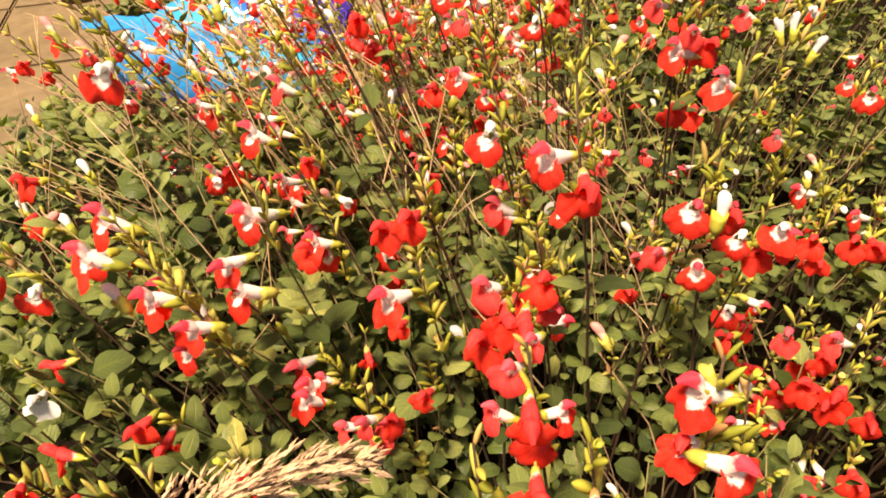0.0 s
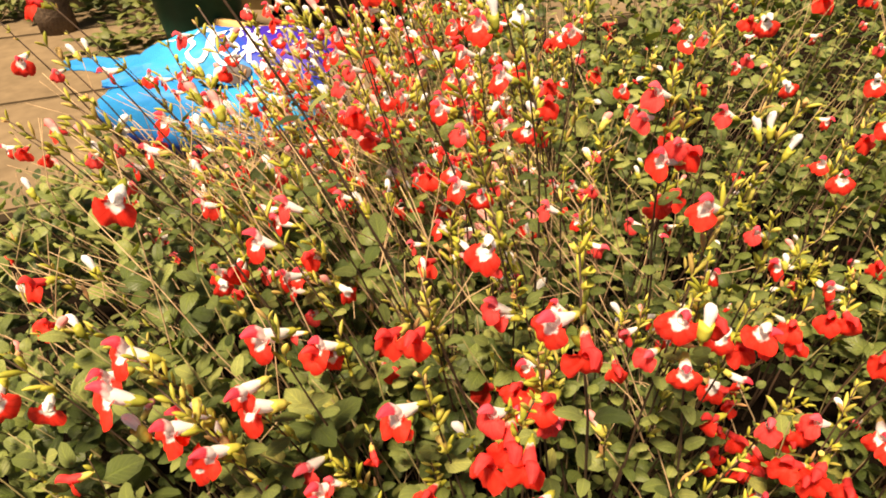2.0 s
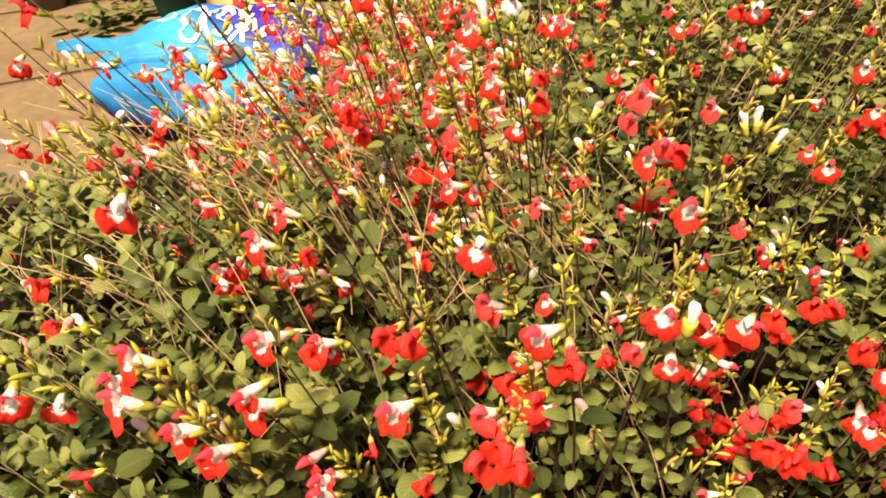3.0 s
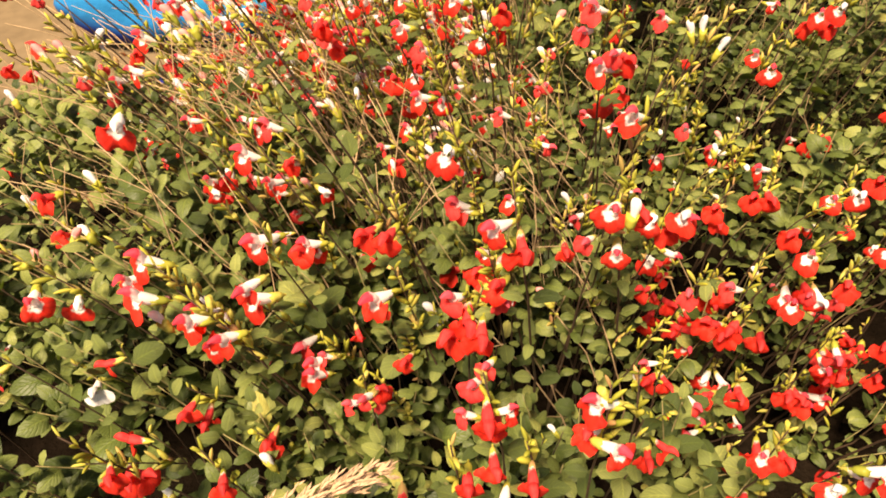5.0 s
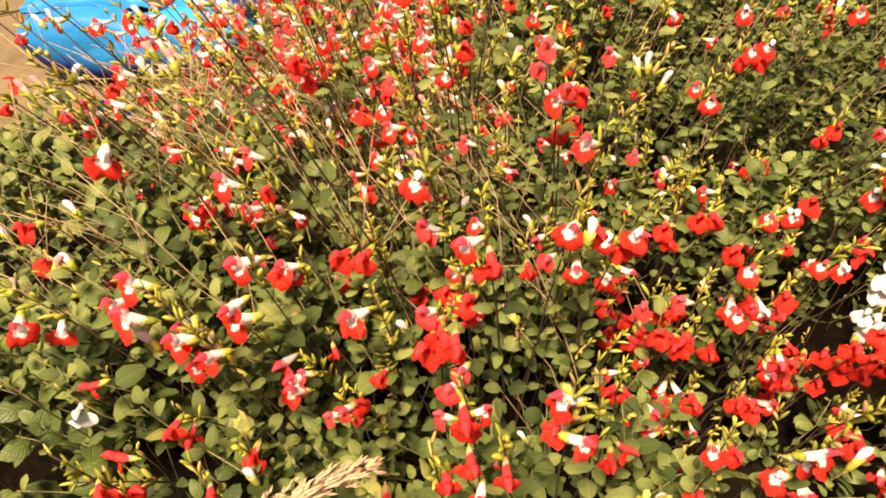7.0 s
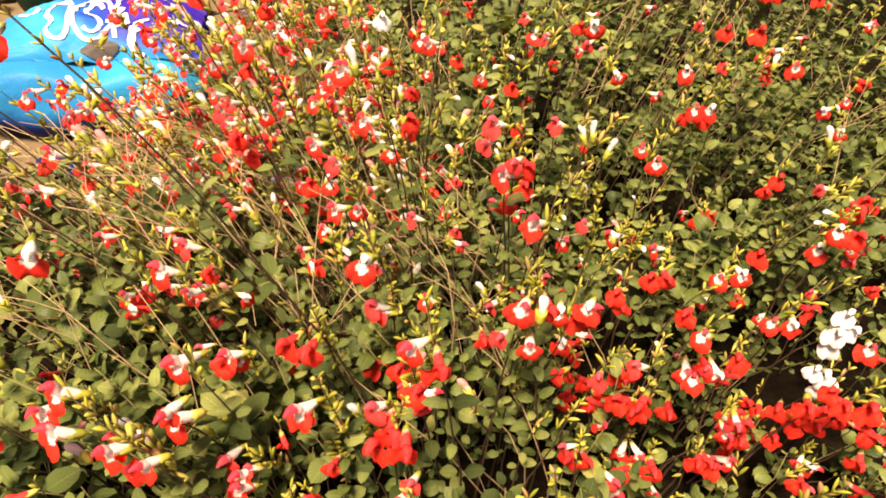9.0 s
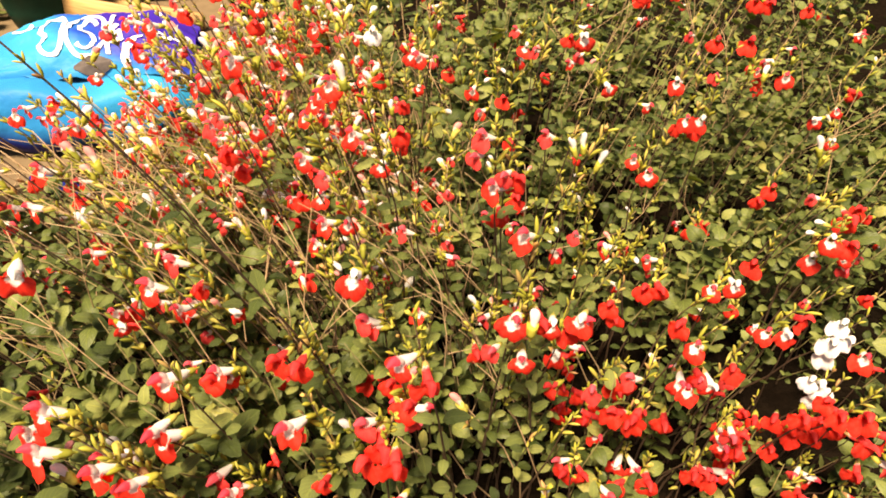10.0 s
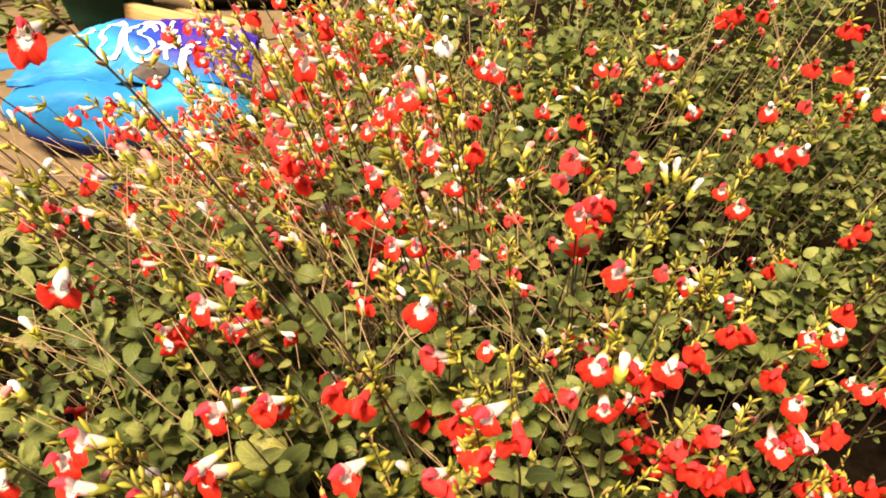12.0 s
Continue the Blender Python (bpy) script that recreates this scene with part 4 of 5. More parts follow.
bloom(0.407, 0.490, 0.155, 30, "red", 0.9)
bloom(0.414, 0.436, 0.266, -10, "two", 1.0)
bloom(0.439, 0.436, 0.276, 20, "two", 1.0)
bloom(0.459, 0.436, 0.296, 0, "red", 1.0)
bloom(0.559, 0.499, 0.084, -20, "red", 1.0)
bloom(0.587, 0.499, 0.088, 10, "red", 1.0)
bloom(0.571, 0.509, 0.102, 30, "red", 0.9)
bloom(0.590, 0.444, 0.138, -20, "red", 1.1)
bloom(0.615, 0.439, 0.143, 20, "red", 1.0)
bloom(0.570, 0.459, 0.153, 0, "red", 1.0)
bloom(0.635, 0.454, 0.148, 40, "red", 1.0)
bloom(0.541, 0.403, 0.245, 10, "red", 1.0)
bloom(0.566, 0.413, 0.260, -30, "red", 0.9)
bloom(0.486, 0.422, 0.091, -20, "red", 1.0)
bloom(0.511, 0.422, 0.101, 40, "two", 1.0)
bloom(0.314, 0.197, 0.387, -30, "two", 0.96)
bloom(0.339, 0.197, 0.402, 40, "two", 0.87)
bloom(0.334, 0.187, 0.432, 60, "two", 0.96)
bloom(0.354, 0.187, 0.442, 50, "bud", 1.04)
bloom(0.513, 0.439, 0.097, 0, "red", 0.9)
bloom(0.534, 0.500, 0.277, -20, "two", 1.0)
bloom(0.564, 0.500, 0.269, 10, "two", 1.1)
bloom(0.584, 0.505, 0.289, 40, "red", 1.0)
bloom(0.463, 0.527, 0.331, -10, "two", 1.0)
bloom(0.493, 0.527, 0.331, 20, "two", 1.1)
bloom(0.601, 0.642, 0.245, -10, "red", 1.2)
bloom(0.627, 0.587, 0.306, -20, "two", 1.2)
bloom(0.624, 0.566, 0.352, 0, "two", 1.2)
bloom(0.654, 0.566, 0.342, 30, "red", 1.1)
bloom(0.677, 0.768, 0.280, -30, "red", 1.0)
bloom(0.665, 0.768, 0.260, 0, "red", 1.0)
bloom(0.504, 0.757, 0.413, -50, "two", 1.0)
bloom(0.524, 0.757, 0.398, 20, "red", 0.9)
bloom(0.685, 0.619, 0.338, 20, "red", 1.3)
bloom(0.660, 0.911, 0.442, 10, "red", 1.2)
bloom(0.787, 1.129, 0.415, -10, "red", 1.2)
bloom(0.812, 1.129, 0.411, 20, "red", 1.1)
bloom(0.679, 0.715, 0.403, -60, "bud", 1.3)
bloom(1.144, 1.272, 0.281, 10, "two", 1.2)
bloom(-0.028, 1.249, 0.327, -10, "red", 1.2)
bloom(0.009, 1.255, 0.323, 10, "red", 1.0)
bloom(-0.061, 0.641, 0.481, -20, "red", 0.79)
bloom(-0.136, 0.474, 0.610, -40, "pink", 0.5)
bloom(-0.118, 0.496, 0.601, -70, "pink", 0.46)
bloom(-0.167, 0.732, 0.485, -20, "two", 0.72)
bloom(-0.263, 0.660, 0.457, -60, "red", 0.86)
bloom(-0.025, 0.498, 0.317, -40, "two", 1.0)
bloom(0.016, 0.379, 0.434, -30, "red", 1.0)
bloom(-0.071, 0.423, 0.372, -50, "red", 1.0)
bloom(0.317, 0.910, 0.451, -30, "two", 1.0)
bloom(0.609, 0.896, 0.401, -50, "pink", 1.0)
bloom(0.104, 0.631, 0.497, -20, "bud", 1.2)
bloom(0.124, 0.641, 0.487, 30, "red", 1.1)
bloom(-0.104, 0.356, 0.721, -20, "two", 0.76)
bloom(0.469, 0.665, 0.470, -40, "two", 0.9)
bloom(0.055, 0.588, 0.575, -50, "two", 1.1)
bloom(0.708, 0.867, 0.408, 5, "two", 1.15)
bloom(0.678, 0.877, 0.428, 0, "bud", 1.2)
bloom(0.478, 0.909, 0.524, -20, "red", 1.0)
bloom(-0.235, 0.310, 0.322, -20, "white", 0.85)
bloom(-0.185, 0.235, 0.312, -20, "red", 1.1)
bloom(-0.165, 0.235, 0.324, 30, "red", 1.0)
bloom(-0.165, 0.240, 0.300, 10, "bud", 1.2)
bloom(0.078, 0.185, 0.422, 0, "red", 0.87)
bloom(0.040, 0.169, 0.420, 0, "red", 1.0)
bloom(0.206, 0.156, 0.456, 20, "bud", 1.01)
bloom(0.308, 0.237, 0.258, 0, "red", 1.0)
bloom(0.385, 0.213, 0.388, 20, "red", 1.1)
bloom(-0.106, 0.647, 0.613, -50, "two", 0.79)
bloom(-0.094, 0.743, 0.583, -20, "red", 0.79)
bloom(-0.060, 1.018, 0.475, -20, "two", 1.2)
bloom(-0.031, 0.777, 0.554, 0, "red", 1.0)
bloom(-0.024, 0.557, 0.617, -40, "two", 1.0)
bloom(-0.073, 0.828, 0.454, -20, "red", 1.0)
bloom(-0.140, 0.779, 0.502, -60, "two", 0.72)
bloom(-0.064, 0.591, 0.557, -70, "two", 0.72)
bloom(-0.161, 0.839, 0.367, -60, "red", 1.0)
bloom(-0.161, 0.849, 0.342, -70, "pink", 0.9)
bloom(-0.010, 0.889, 0.369, -80, "pink", 1.0)
bloom(0.038, 0.656, 0.531, -55, "two", 1.0)
bloom(0.110, 0.897, 0.418, -10, "red", 1.2)
bloom(0.119, 0.781, 0.447, -60, "pink", 1.0)
bloom(0.052, 0.841, 0.390, -40, "red", 1.0)
bloom(0.128, 0.774, 0.388, -30, "red", 1.1)
bloom(0.016, 0.976, 0.269, -50, "two", 1.0)
bloom(0.148, 0.823, 0.487, -40, "two", 1.1)
bloom(0.184, 0.971, 0.212, -20, "red", 1.2)
bloom(-0.309, 0.838, 0.212, -20, "red", 1.0)
bloom(0.036, 0.532, 0.514, -70, "pink", 1.1)
bloom(0.024, 0.542, 0.529, -60, "two", 0.9)
bloom(-0.235, 0.627, 0.333, -40, "red", 0.9)
bloom(-0.086, 0.451, 0.496, -75, "pink", 0.9)
bloom(-0.121, 0.479, 0.442, -70, "two", 1.0)
bloom(-0.092, 0.535, 0.383, -40, "two", 0.9)
bloom(-0.115, 0.550, 0.348, -60, "red", 0.9)
bloom(-0.143, 0.490, 0.403, -30, "red", 0.8)
bloom(-0.076, 0.568, 0.316, -50, "pink", 0.8)
bloom(0.271, 0.825, 0.419, -20, "red", 1.0)
bloom(0.334, 0.961, 0.315, 10, "red", 1.1)
bloom(0.270, 0.752, 0.399, 0, "red", 0.9)
bloom(0.206, 0.526, 0.507, -30, "pink", 1.1)
bloom(0.255, 0.641, 0.388, 10, "red", 1.2)
bloom(0.277, 1.220, 0.351, 0, "red", 0.9)
bloom(0.560, 1.095, 0.444, 10, "red", 1.3)
bloom(0.570, 0.851, 0.477, -40, "red", 1.0)
bloom(0.806, 1.064, 0.283, 20, "red", 1.0)
bloom(0.906, 0.954, 0.326, 30, "red", 1.1)
bloom(0.957, 1.215, 0.364, 0, "red", 1.1)
bloom(1.029, 1.265, 0.330, -20, "two", 1.1)
bloom(0.230, 0.422, 0.418, 15, "red", 1.0)
bloom(0.273, 0.439, 0.394, -40, "two", 1.0)
bloom(0.337, 0.509, 0.336, -20, "red", 1.1)
bloom(0.349, 0.509, 0.318, 20, "red", 1.0)
bloom(0.414, 0.488, 0.317, -10, "red", 1.0)
bloom(0.403, 0.442, 0.337, -30, "two", 1.0)
bloom(0.576, 0.618, 0.189, 10, "red", 0.9)
bloom(0.425, 0.436, 0.284, -20, "pink", 0.8)
bloom(0.491, 0.472, 0.227, -40, "pink", 0.9)
bloom(0.182, 0.418, 0.388, -50, "pink", 0.9)
bloom(0.453, 0.416, 0.120, 0, "red", 1.0)
bloom(0.589, 0.513, 0.020, -10, "red", 1.0)
bloom(0.609, 0.513, 0.010, 25, "red", 0.9)
bloom(0.522, 0.442, 0.077, 20, "red", 1.0)
bloom(0.642, 0.459, 0.262, 10, "two", 1.1)
bloom(0.609, 0.392, 0.242, 0, "red", 1.2)
bloom(0.069, 0.467, 0.386, -85, "pink", 1.0)
bloom(0.089, 0.544, 0.261, -60, "red", 0.9)
bloom(0.615, 0.485, 0.264, 0, "white", 1.1)
bloom(0.619, 0.485, 0.240, 10, "white", 1.0)
bloom(0.623, 0.495, 0.286, -15, "white", 1.0)
bloom(0.633, 0.485, 0.270, 25, "white", 0.9)
bloom(0.583, 0.439, 0.243, -5, "white", 1.1)
bloom(0.589, 0.439, 0.221, 10, "white", 1.0)
bloom(0.569, 0.445, 0.253, -20, "white", 0.9)
bloom(0.539, 0.499, 0.084, -40, "red", 1.0)
bloom(0.579, 0.499, 0.064, 0, "red", 1.0)
bloom(0.590, 0.444, 0.160, 0, "red", 1.0)
bloom(0.620, 0.444, 0.160, -30, "red", 1.0)
bloom(0.560, 0.434, 0.128, 10, "red", 1.0)
bloom(0.655, 0.444, 0.138, 30, "red", 1.0)
bloom(0.586, 0.403, 0.240, 0, "red", 1.0)
bloom(0.166, 0.184, 0.470, 50, "two", 0.95)
bloom(0.076, 0.224, 0.470, -40, "pink", 0.95)
bloom(0.088, 0.281, 0.440, 0, "red", 0.90)
bloom(0.094, 0.187, 0.440, 0, "red", 0.85)
bloom(0.116, 0.178, 0.440, 15, "red", 0.85)
bloom(0.099, 0.175, 0.420, 0, "two", 0.85)
bloom(-0.094, 0.210, 0.360, -20, "red", 0.90)
bloom(-0.176, 0.217, 0.360, -10, "red", 0.90)
bloom(-0.006, 0.280, 0.360, -50, "pink", 0.80)
bloom(-0.017, 0.278, 0.360, -60, "pink", 0.70)
bloom(0.146, 0.199, 0.460, -20, "red", 0.85)
bloom(-0.188, 0.349, 0.420, -40, "two", 0.90)
bloom(-0.128, 0.321, 0.420, -60, "two", 0.90)
bloom(-0.089, 0.335, 0.430, -40, "two", 0.90)
bloom(0.023, 0.352, 0.300, -30, "red", 0.80)


def upright(a):
    """Which way an unopened flower points: up, and a little outwards."""
    return Vector((0.8 * math.sin(a), 0.45, 1.0)).normalized()


def wild_stems():
    """Further stems between the others, with calyces and now and then a small flower."""
    for i in range(300):
        x, y = RND.uniform(-0.62, 0.95), RND.uniform(0.22, 1.45)
        if i > 130:
            x, y = RND.uniform(-0.45, 0.22), RND.uniform(0.52, 1.1)
        if (x < -0.3 and y > 0.62 and i % 2) or (x < 0.0 and 0.42 < y < 0.68 and i % 3):
            continue
        if not in_bed(x, y) or (0.3 < x < 0.85 and 0.2 < y < 0.5):
            continue
        s = nearest(x, y)
        up = lean(x, y) + Vector((RND.uniform(-0.2, 0.2), RND.uniform(-0.15, 0.15), 0))
        h = canopy(x, y) + RND.uniform(0.0, 0.10) + (0.06 if x < 0.1 and y > 0.6 else 0)
        tip = Vector((x, y, h))
        root = (x - up.x * h * 0.9, y - up.y * h * 0.9, -0.02)
        pts, d = flower_stem(s, root, tip, RND.randint(2, 5), RND.choice((2, 2, 3)), thick=0.0011, single=i % 6 == 0, bark=RND.choice((TWIG, STRAW, STEM)) if y > 0.62 else STEM)
        for k in range(RND.choice((0, 1, 1, 2)) if i <= 130 else RND.choice((0, 0, 1))):
            a = RND.choice((-1.4, -1.2, -1.0, -0.3, 0.9)) + RND.uniform(-0.25, 0.25)
            kind = RND.choice(("red", "two", "two", "pink", "bud", "bud", "blush"))
            fwd = upright(a) if kind in BUDS else Vector((math.sin(a), -math.cos(a), RND.uniform(-0.3, 0.1))).normalized()
            set_flower(s, tip - d * (0.02 + 0.02 * k), fwd, kind, RND.uniform(0.65, 0.95), RND.uniform(-0.3, 0.3))


def tangle():
    """Many small flowers and calyces on thin stems that stand up in front of the sack."""
    for i in range(316):
        if i >= 264:
            x, y = RND.uniform(-0.20, 0.10), RND.uniform(1.0, 1.35)
            h = RND.uniform(0.30, 0.50)
        elif i >= 224:
            x, y = RND.uniform(-0.30, 0.12), RND.uniform(0.70, 1.05)
            h = RND.uniform(0.32, 0.48)
        elif i >= 190:
            x, y = RND.uniform(-0.2, 0.2), RND.uniform(0.5, 0.85)
            h = canopy(x, y) + RND.uniform(0.03, 0.14)
        elif i >= 150:
            x, y = RND.uniform(-0.26, 0.10), RND.uniform(0.92, 1.25)
            h = RND.uniform(0.36, 0.53)
        elif i < 95:
            x, y = RND.uniform(-0.36, 0.12), RND.uniform(0.66, 1.06)
            h = RND.uniform(0.30, 0.50) - 0.16 * max(0, y - 0.9)
        else:
            x, y = RND.uniform(-0.50, 0.20), RND.uniform(0.42, 0.80)
            h = canopy(x, y) + RND.uniform(-0.03, 0.10)
        if not in_bed(x, y):
            continue
        s = nearest(x, y)
        up = lean(x, y) + Vector((RND.uniform(-0.25, 0.25), RND.uniform(-0.2, 0.2), 0))
        tip = Vector((x, y, h))
        pts, d = flower_stem(s, (x - up.x * h * 0.9, y - up.y * h * 0.9, -0.02), tip, RND.randint(3, 6), 4, i % 2 == 0, 0.0011, False, RND.choice((TWIG, STRAW, STRAW, STEM)))
        for k in range(RND.choice((1, 1, 2, 2))):
            a = RND.choice((-1.5, -1.3, -1.2, -1.0, -0.4, 0.9)) + RND.uniform(-0.25, 0.25)
            kind = RND.choice(("two", "two", "two", "two", "red", "pink", "bud", "bud", "bud", "blush", "blush"))
            fwd = upright(a) if kind in BUDS else Vector((math.sin(a), -math.cos(a), RND.uniform(-0.2, 0.7))).normalized()
            set_flower(s, tip - d * (0.014 + 0.022 * k), fwd, kind, RND.uniform(1.0, 1.35) if kind in BUDS else RND.uniform(0.66, 0.92), RND.uniform(-0.4, 0.4))


def specks():
    """Half-hidden flowers down among the leaves."""
    for _ in range(85):
        x, y = RND.uniform(-0.5, 0.85), RND.uniform(0.25, 1.3)
        if not in_bed(x, y) or (x > 0.45 and y < 0.42):
            continue
        a = RND.choice((-1.4, -1.1, 0.0, 1.0)) + RND.uniform(-0.3, 0.3)
        fwd = Vector((math.sin(a), -math.cos(a), RND.uniform(-0.4, 0.2))).normalized()
        h = canopy(x, y) + RND.uniform(-0.06, 0.03)
        s = nearest(x, y)
        flower_stem(s, (x, y, -0.02), (x, y, h + 0.015), 2, 2, False, 0.0010, False)
        set_flower(s, (x, y, h), fwd, RND.choice(("red", "red", "two", "pink")), RND.uniform(0.6, 0.9), RND.uniform(-0.5, 0.5))


def low_clusters():
    """Crowded red flowers low down in the open middle of the bed."""
    for _ in range(60):
        x, y = RND.uniform(0.26, 0.76), RND.uniform(0.20, 0.54)
        if x > 0.50 and y < 0.34 or noise.noise((x * 13, y * 13, 4)) < -0.12:
            continue
        h = RND.uniform(0.10, 0.26) + (0.06 if x < 0.36 else 0)
        s = nearest(x, y)
        up = lean(x, y) + Vector((RND.uniform(-0.3, 0.3), RND.uniform(-0.2, 0.2), 0))
        tip = Vector((x, y, h))
        pts, d = flower_stem(s, (x - up.x * h * 0.9, y - up.y * h * 0.9 + 0.02, -0.02), tip + Vector((0, 0, 0.012)), RND.randint(3, 4), 4, False, thick=0.0011, single=False)
        for k in range(RND.randint(1, 3)):
            a = RND.uniform(-1.0, 0.9)
            fwd = Vector((math.sin(a), -math.cos(a), RND.uniform(-0.2, 0.2))).normalized()
            set_flower(s, tip - d * (0.012 + 0.016 * k), fwd, RND.choice(("red", "red", "red", "red", "pink", "two")), RND.uniform(0.9, 1.15), RND.uniform(-0.3, 0.3))


def low_growth():
    """Short leafy shoots over the soil at the open front corner of the bed."""
    for _ in range(95):
        x, y = RND.uniform(0.42, 0.98), RND.uniform(0.06, 0.46)
        if noise.noise((x * 10, y * 10, 6)) < -0.1 or (x < 0.66 and y > 0.30):
            continue
        h = RND.uniform(0.06, 0.15)
        shoot(nearest(x, y), (x, y, h), lean(x, y) + Vector((RND.uniform(-0.4, 0.4), RND.uniform(-0.4, 0.4), 0)), h * 0.8, RND.uniform(0.015, 0.024))


def spent_spikes():
    """Upright stems whose flowers have mostly dropped, set with yellow-green calyces."""
    for _ in range(40):
        x, y = RND.uniform(0.02, 0.66), RND.uniform(0.36, 1.0)
        if x > 0.35 and y < 0.5:
            continue
        h = canopy(x, y) + RND.uniform(0.035, 0.10)
        s = nearest(x, y)
        tilt = Vector((RND.uniform(-0.15, 0.2), RND.uniform(-0.15, 0.1), 0))
        tip = Vector((x, y, h))
        pts, d = flower_stem(s, (x - tilt.x * h, y - tilt.y * h, 0.0), tip, RND.randint(4, 6), 4, False, thick=0.0014, single=False)
        for k in range(RND.randint(0, 2)):
            a = math.atan2(0.07 - x, y) + RND.choice((-1, 1)) * RND.uniform(0.5, 1.3)
            fwd = Vector((math.sin(a), -math.cos(a), RND.uniform(-0.1, 0.3))).normalized()
            set_flower(s, tip - d * (0.02 + 0.018 * k), fwd, RND.choice(("two", "pink", "blush", "bud")), RND.uniform(0.8, 1.0), RND.uniform(-0.3, 0.3))


def dry_stems():
    """Straw-coloured bare stems that arch through the bed."""
    for i in range(282):
        if i >= 270:
            x, y = RND.uniform(-0.42, 0.02), RND.uniform(0.42, 0.78)
        elif i < 225:
            x, y = RND.uniform(-0.42, 0.16), RND.uniform(0.45, 1.05)
        else:
            x, y = RND.uniform(-0.1, 0.95), RND.uniform(0.72, 1.35)
        if not in_bed(x, y):
            continue
        s = nearest(x, y)
        up = lean(x, y) + Vector((RND.uniform(-0.6, 0.55), RND.uniform(-0.5, 0.4), RND.uniform(-0.5, 0.1)))
        h = canopy(x, y) + RND.uniform(0.0, 0.15)
        if i >= 270:
            up = Vector((RND.uniform(-0.6, -0.3), RND.uniform(-0.2, 0.4), 1))
            h = canopy(x, y) + RND.uniform(0.04, 0.13)
        tip = Vector((x, y, h))
        root = Vector((x - up.x * h * 1.1, y - up.y * h * 1.1, 0.02))
        pts = stem_points(root, tip, 8, RND.uniform(0.1, 0.5))
        v, f = tube(pts, [0.0009 * (1.2 - 0.8 * k / 7) for k in range(8)], 5)
        lines, faces = list(v), list(f)
        for _ in range(RND.randint(1, 5)):
            k = RND.randint(2, 6)
            d = (pts[k + 1] - pts[k]).normalized() + Vector((RND.uniform(-0.8, 0.8), RND.uniform(-0.8, 0.8), RND.uniform(-0.2, 0.5)))
            e = pts[k] + d.normalized() * RND.uniform(0.03, 0.08)
            v2, f2 = tube([pts[k], (pts[k] + e) / 2 + Vector((0, 0, 0.004)), e], [0.0006, 0.0005, 0.0003], 4)
            o = len(lines)
            lines += v2
            faces += [tuple(o + q for q in g) for g in f2]
        loc = s["ob"].location
        child("dry_stem", mesh_of("dry_stem", [p - loc for p in lines], faces, STRAW), s["ob"], Matrix.Translation(loc))


def plume(root, bend, tip, label):
    """Feathery seed head of a grass on its thin stalk."""
    ob = top("grass_seed_head", Matrix.Translation(root), label, "grass")
    a, b, c = Vector(root), Vector(bend), Vector(tip)
    pts = [a * (1 - k) ** 2 + b * 2 * k * (1 - k) + c * k * k for k in [i / 23 for i in range(24)]]
    v, f = tube([p - a for p in pts], [0.0014 - 0.0009 * i / 23 for i in range(24)], 6)
    child("stalk", mesh_of("stalk", v, f, PLUME), ob, WORLD[ob])
    verts, faces = [], []

    def grain(p, d, size):
        m = frame_of(p, d, (RND.uniform(-1, 1), RND.uniform(-1, 1), 1), size)
        o = len(verts)
        for q in ((0, 0, 0), (0.16, 0.45, 0.05), (0, 0.5, 0.18), (-0.16, 0.45, 0.05), (0, 0.5, -0.10), (0, 1.25, 0.0)):
            verts.append(m @ Vector(q))
        for g in ((0, 1, 2), (0, 2, 3), (0, 3, 4), (0, 4, 1), (5, 2, 1), (5, 3, 2), (5, 4, 3), (5, 1, 4)):
            faces.append(tuple(o + q for q in g))

    for i in range(11, 24):
        k = (i - 11) / 12
        d = (pts[min(i + 1, 23)] - pts[i - 1]).normalized()
        for _ in range(10):
            out = Vector((RND.uniform(-1, 1), RND.uniform(-1, 1), RND.uniform(-1, 1)))
            out = (out - d * out.dot(d)).normalized()
            L = (0.034 * (1 - k) ** 0.7 + 0.008) * RND.uniform(0.6, 1.1)
            for q in range(9):
                t = (q + 1) / 9
                p = pts[i] - a + d * L * t * 0.95 + out * L * 0.5 * t * (1 - 0.25 * t) + Vector((0, 0, -0.004 * t * t))
                grain(p, d + out * RND.uniform(-0.3, 0.7), RND.uniform(0.0034, 0.0058))
    child("seed", tagged_mesh(verts, faces), ob, WORLD[ob], "pale straw-coloured feathery seeds")


def tagged_mesh(verts, faces):
    return mesh_of("seed", verts, faces, PLUME, smooth=False)


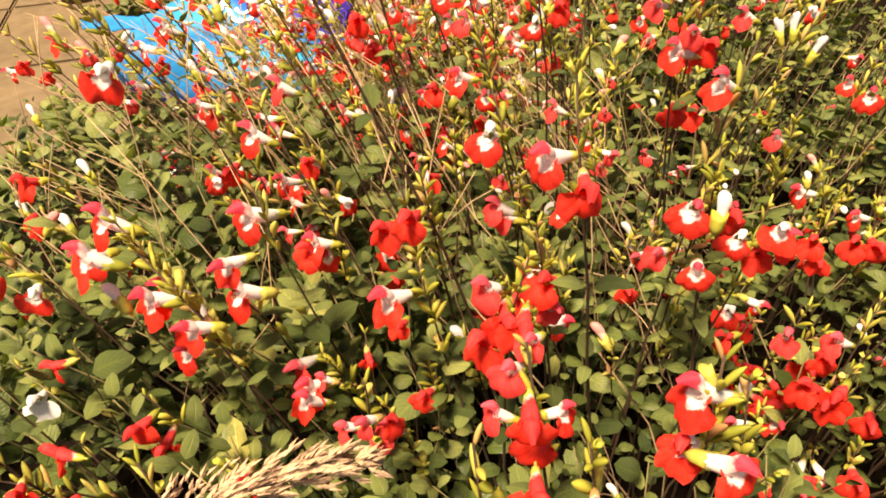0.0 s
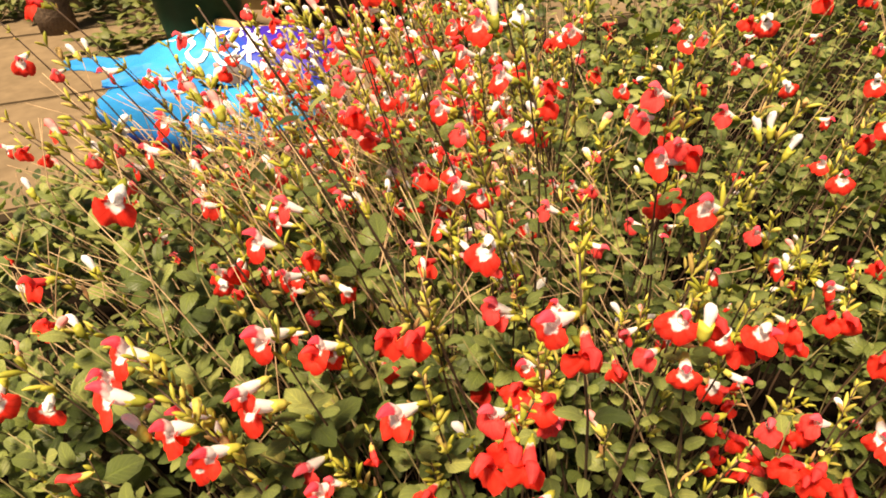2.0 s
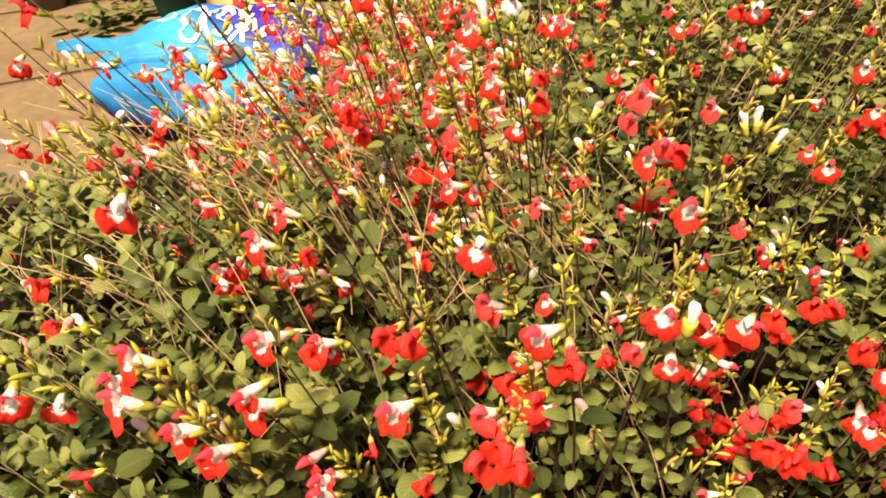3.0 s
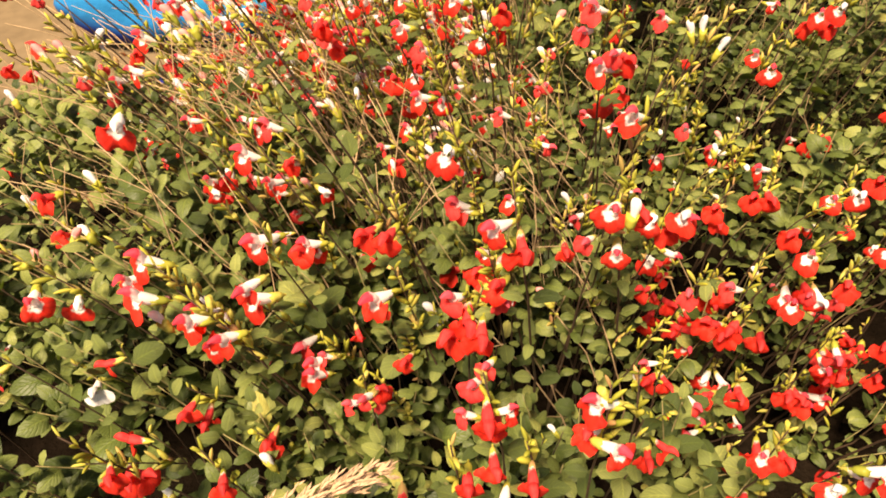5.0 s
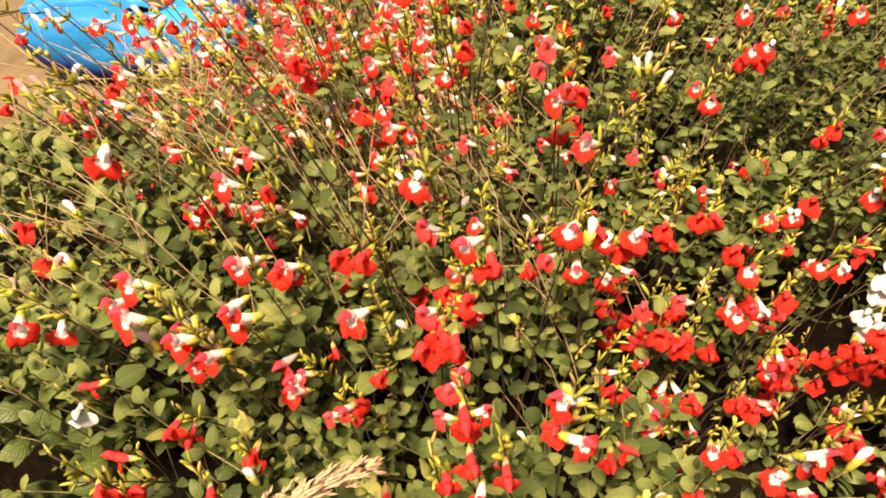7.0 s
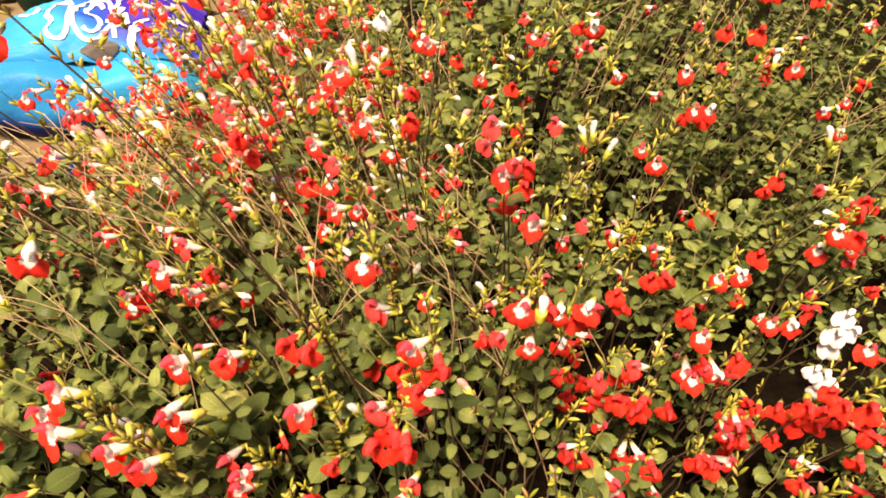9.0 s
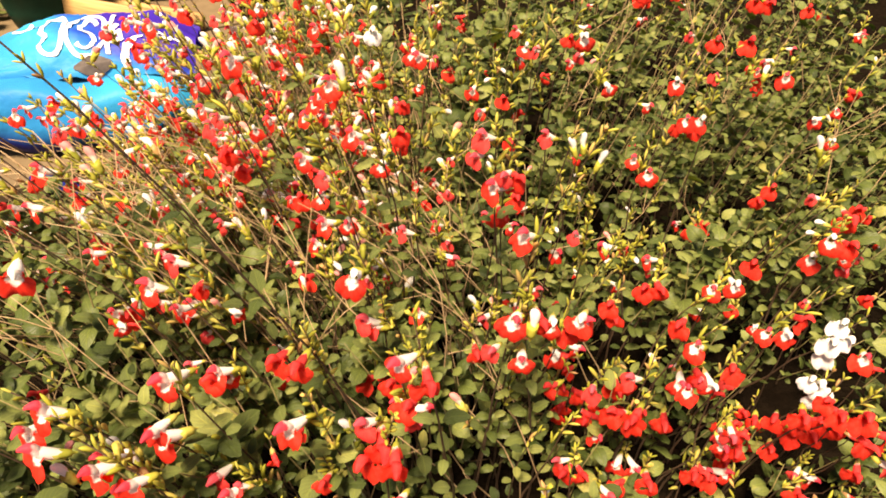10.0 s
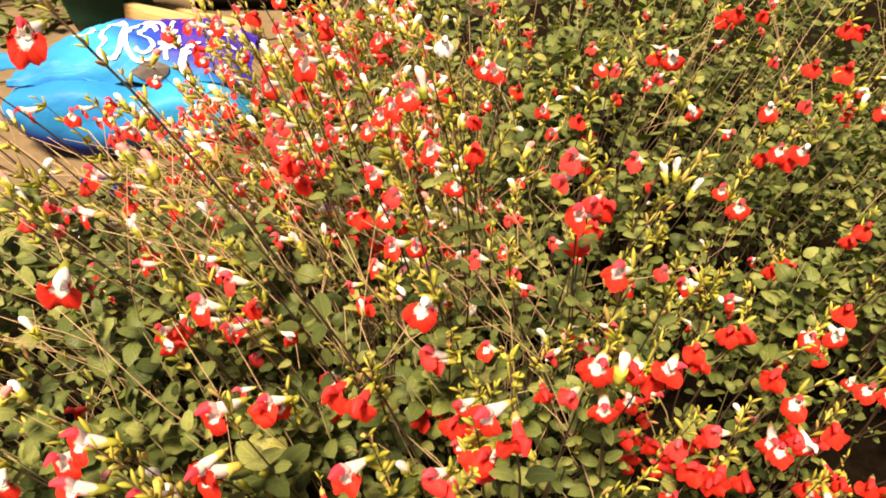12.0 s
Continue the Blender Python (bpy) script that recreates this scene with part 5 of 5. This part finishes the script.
def weeds():
    """Low plants at the foot of the wall."""
    spots = ((-1.15, 2.10), (-1.06, 2.20))
    for k in range(10):
        x, y = -2.3 + 0.2 * k + RND.uniform(-0.05, 0.05), 2.44 + RND.uniform(-0.10, 0.04)
        if k >= 8:
            x, y = spots[k - 8]
        ob = top("weed", pose(x, y, 0), "small leafy green weed at the foot of the wall", "plant", group="weeds along the wall")
        verts, faces, uvs = [], [], []
        for _ in range(60 if k < 8 else 34):
            v, f, u = LEAVES[RND.randrange(len(LEAVES))]
            a, r, h = RND.uniform(0, 6.28), RND.uniform(0, 0.09), RND.uniform(0.0, 0.16) * (1 if k < 8 else 0.4)
            m = frame_of((math.cos(a) * r, math.sin(a) * r, h), (math.cos(a), math.sin(a), RND.uniform(-0.2, 0.6)), (RND.uniform(-0.4, 0.4), RND.uniform(-0.4, 0.4), 1), RND.uniform(0.03, 0.055))
            o = len(verts)
            verts += [m @ Vector(q) for q in v]
            faces += [tuple(o + q for q in g) for g in f]
            uvs += list(u)
        tagged(child("weed_leaf", mesh_of("weed_leaf", verts, faces, WEED, uvs), ob, WORLD[ob]), kind="stuff")


def plant_out():
    """The nearest leaves of each shrub as objects, the rest of them joined."""
    for s in SHRUBS:
        ob, loc = s["ob"], Vector(s["ob"].location)
        ranked = sorted(s["leaves"], key=lambda q: (q[2] - Vector((0.07, 0.30, 0.60))).length)
        near = 290 if ob.location.y < 0.7 else 120
        for m, k, _ in ranked[:near]:
            child("leaf", LEAF_MESH[k], ob, m)
        rest = ranked[near:]
        if rest:
            allv, allf, allu, o = [], [], [], 0
            for m, k, _ in rest:
                v, f, u = LEAVES[k]
                a = np.array(m)
                allv.append(v @ a[:3, :3].T + a[:3, 3] - np.array(loc))
                allf += [tuple(o + q for q in g) for g in f]
                allu.append(u)
                o += len(v)
            me = mesh_of("foliage", np.concatenate(allv).tolist(), allf, LEAF, np.concatenate(allu))
            tagged(child("foliage", me, ob, Matrix.Translation(loc)), kind="stuff")
        if s["calyxes"]:
            allv, allf, o = [], [], 0
            for m, me in s["calyxes"]:
                allv += [m @ q.co - loc for q in me.vertices]
                allf += [tuple(o + q for q in g.vertices) for g in me.polygons]
                o += len(me.vertices)
            tagged(child("calyx", mesh_of("calyx", allv, allf, CALYX), ob, Matrix.Translation(loc)), kind="stuff")
        if s["twig_v"]:
            me = mesh_of("twig", [p - loc for p in s["twig_v"]], s["twig_f"], TWIG)
            tagged(child("twig", me, ob, Matrix.Translation(loc)), kind="stuff")


plume((-0.16, 0.10, -0.03), (-0.10, 0.09, 0.56), (0.03, 0.165, 0.50), "dry straw-coloured grass seed head bending over the flowers")
plume((-0.15, 0.075, -0.03), (-0.11, 0.07, 0.55), (-0.005, 0.135, 0.475), "dry straw-coloured grass seed head with loose spikelets")
weeds()
flowering()
wild_stems()
tangle()
specks()
low_clusters()
dry_stems()
foliage()
low_growth()
spent_spikes()
plant_out()
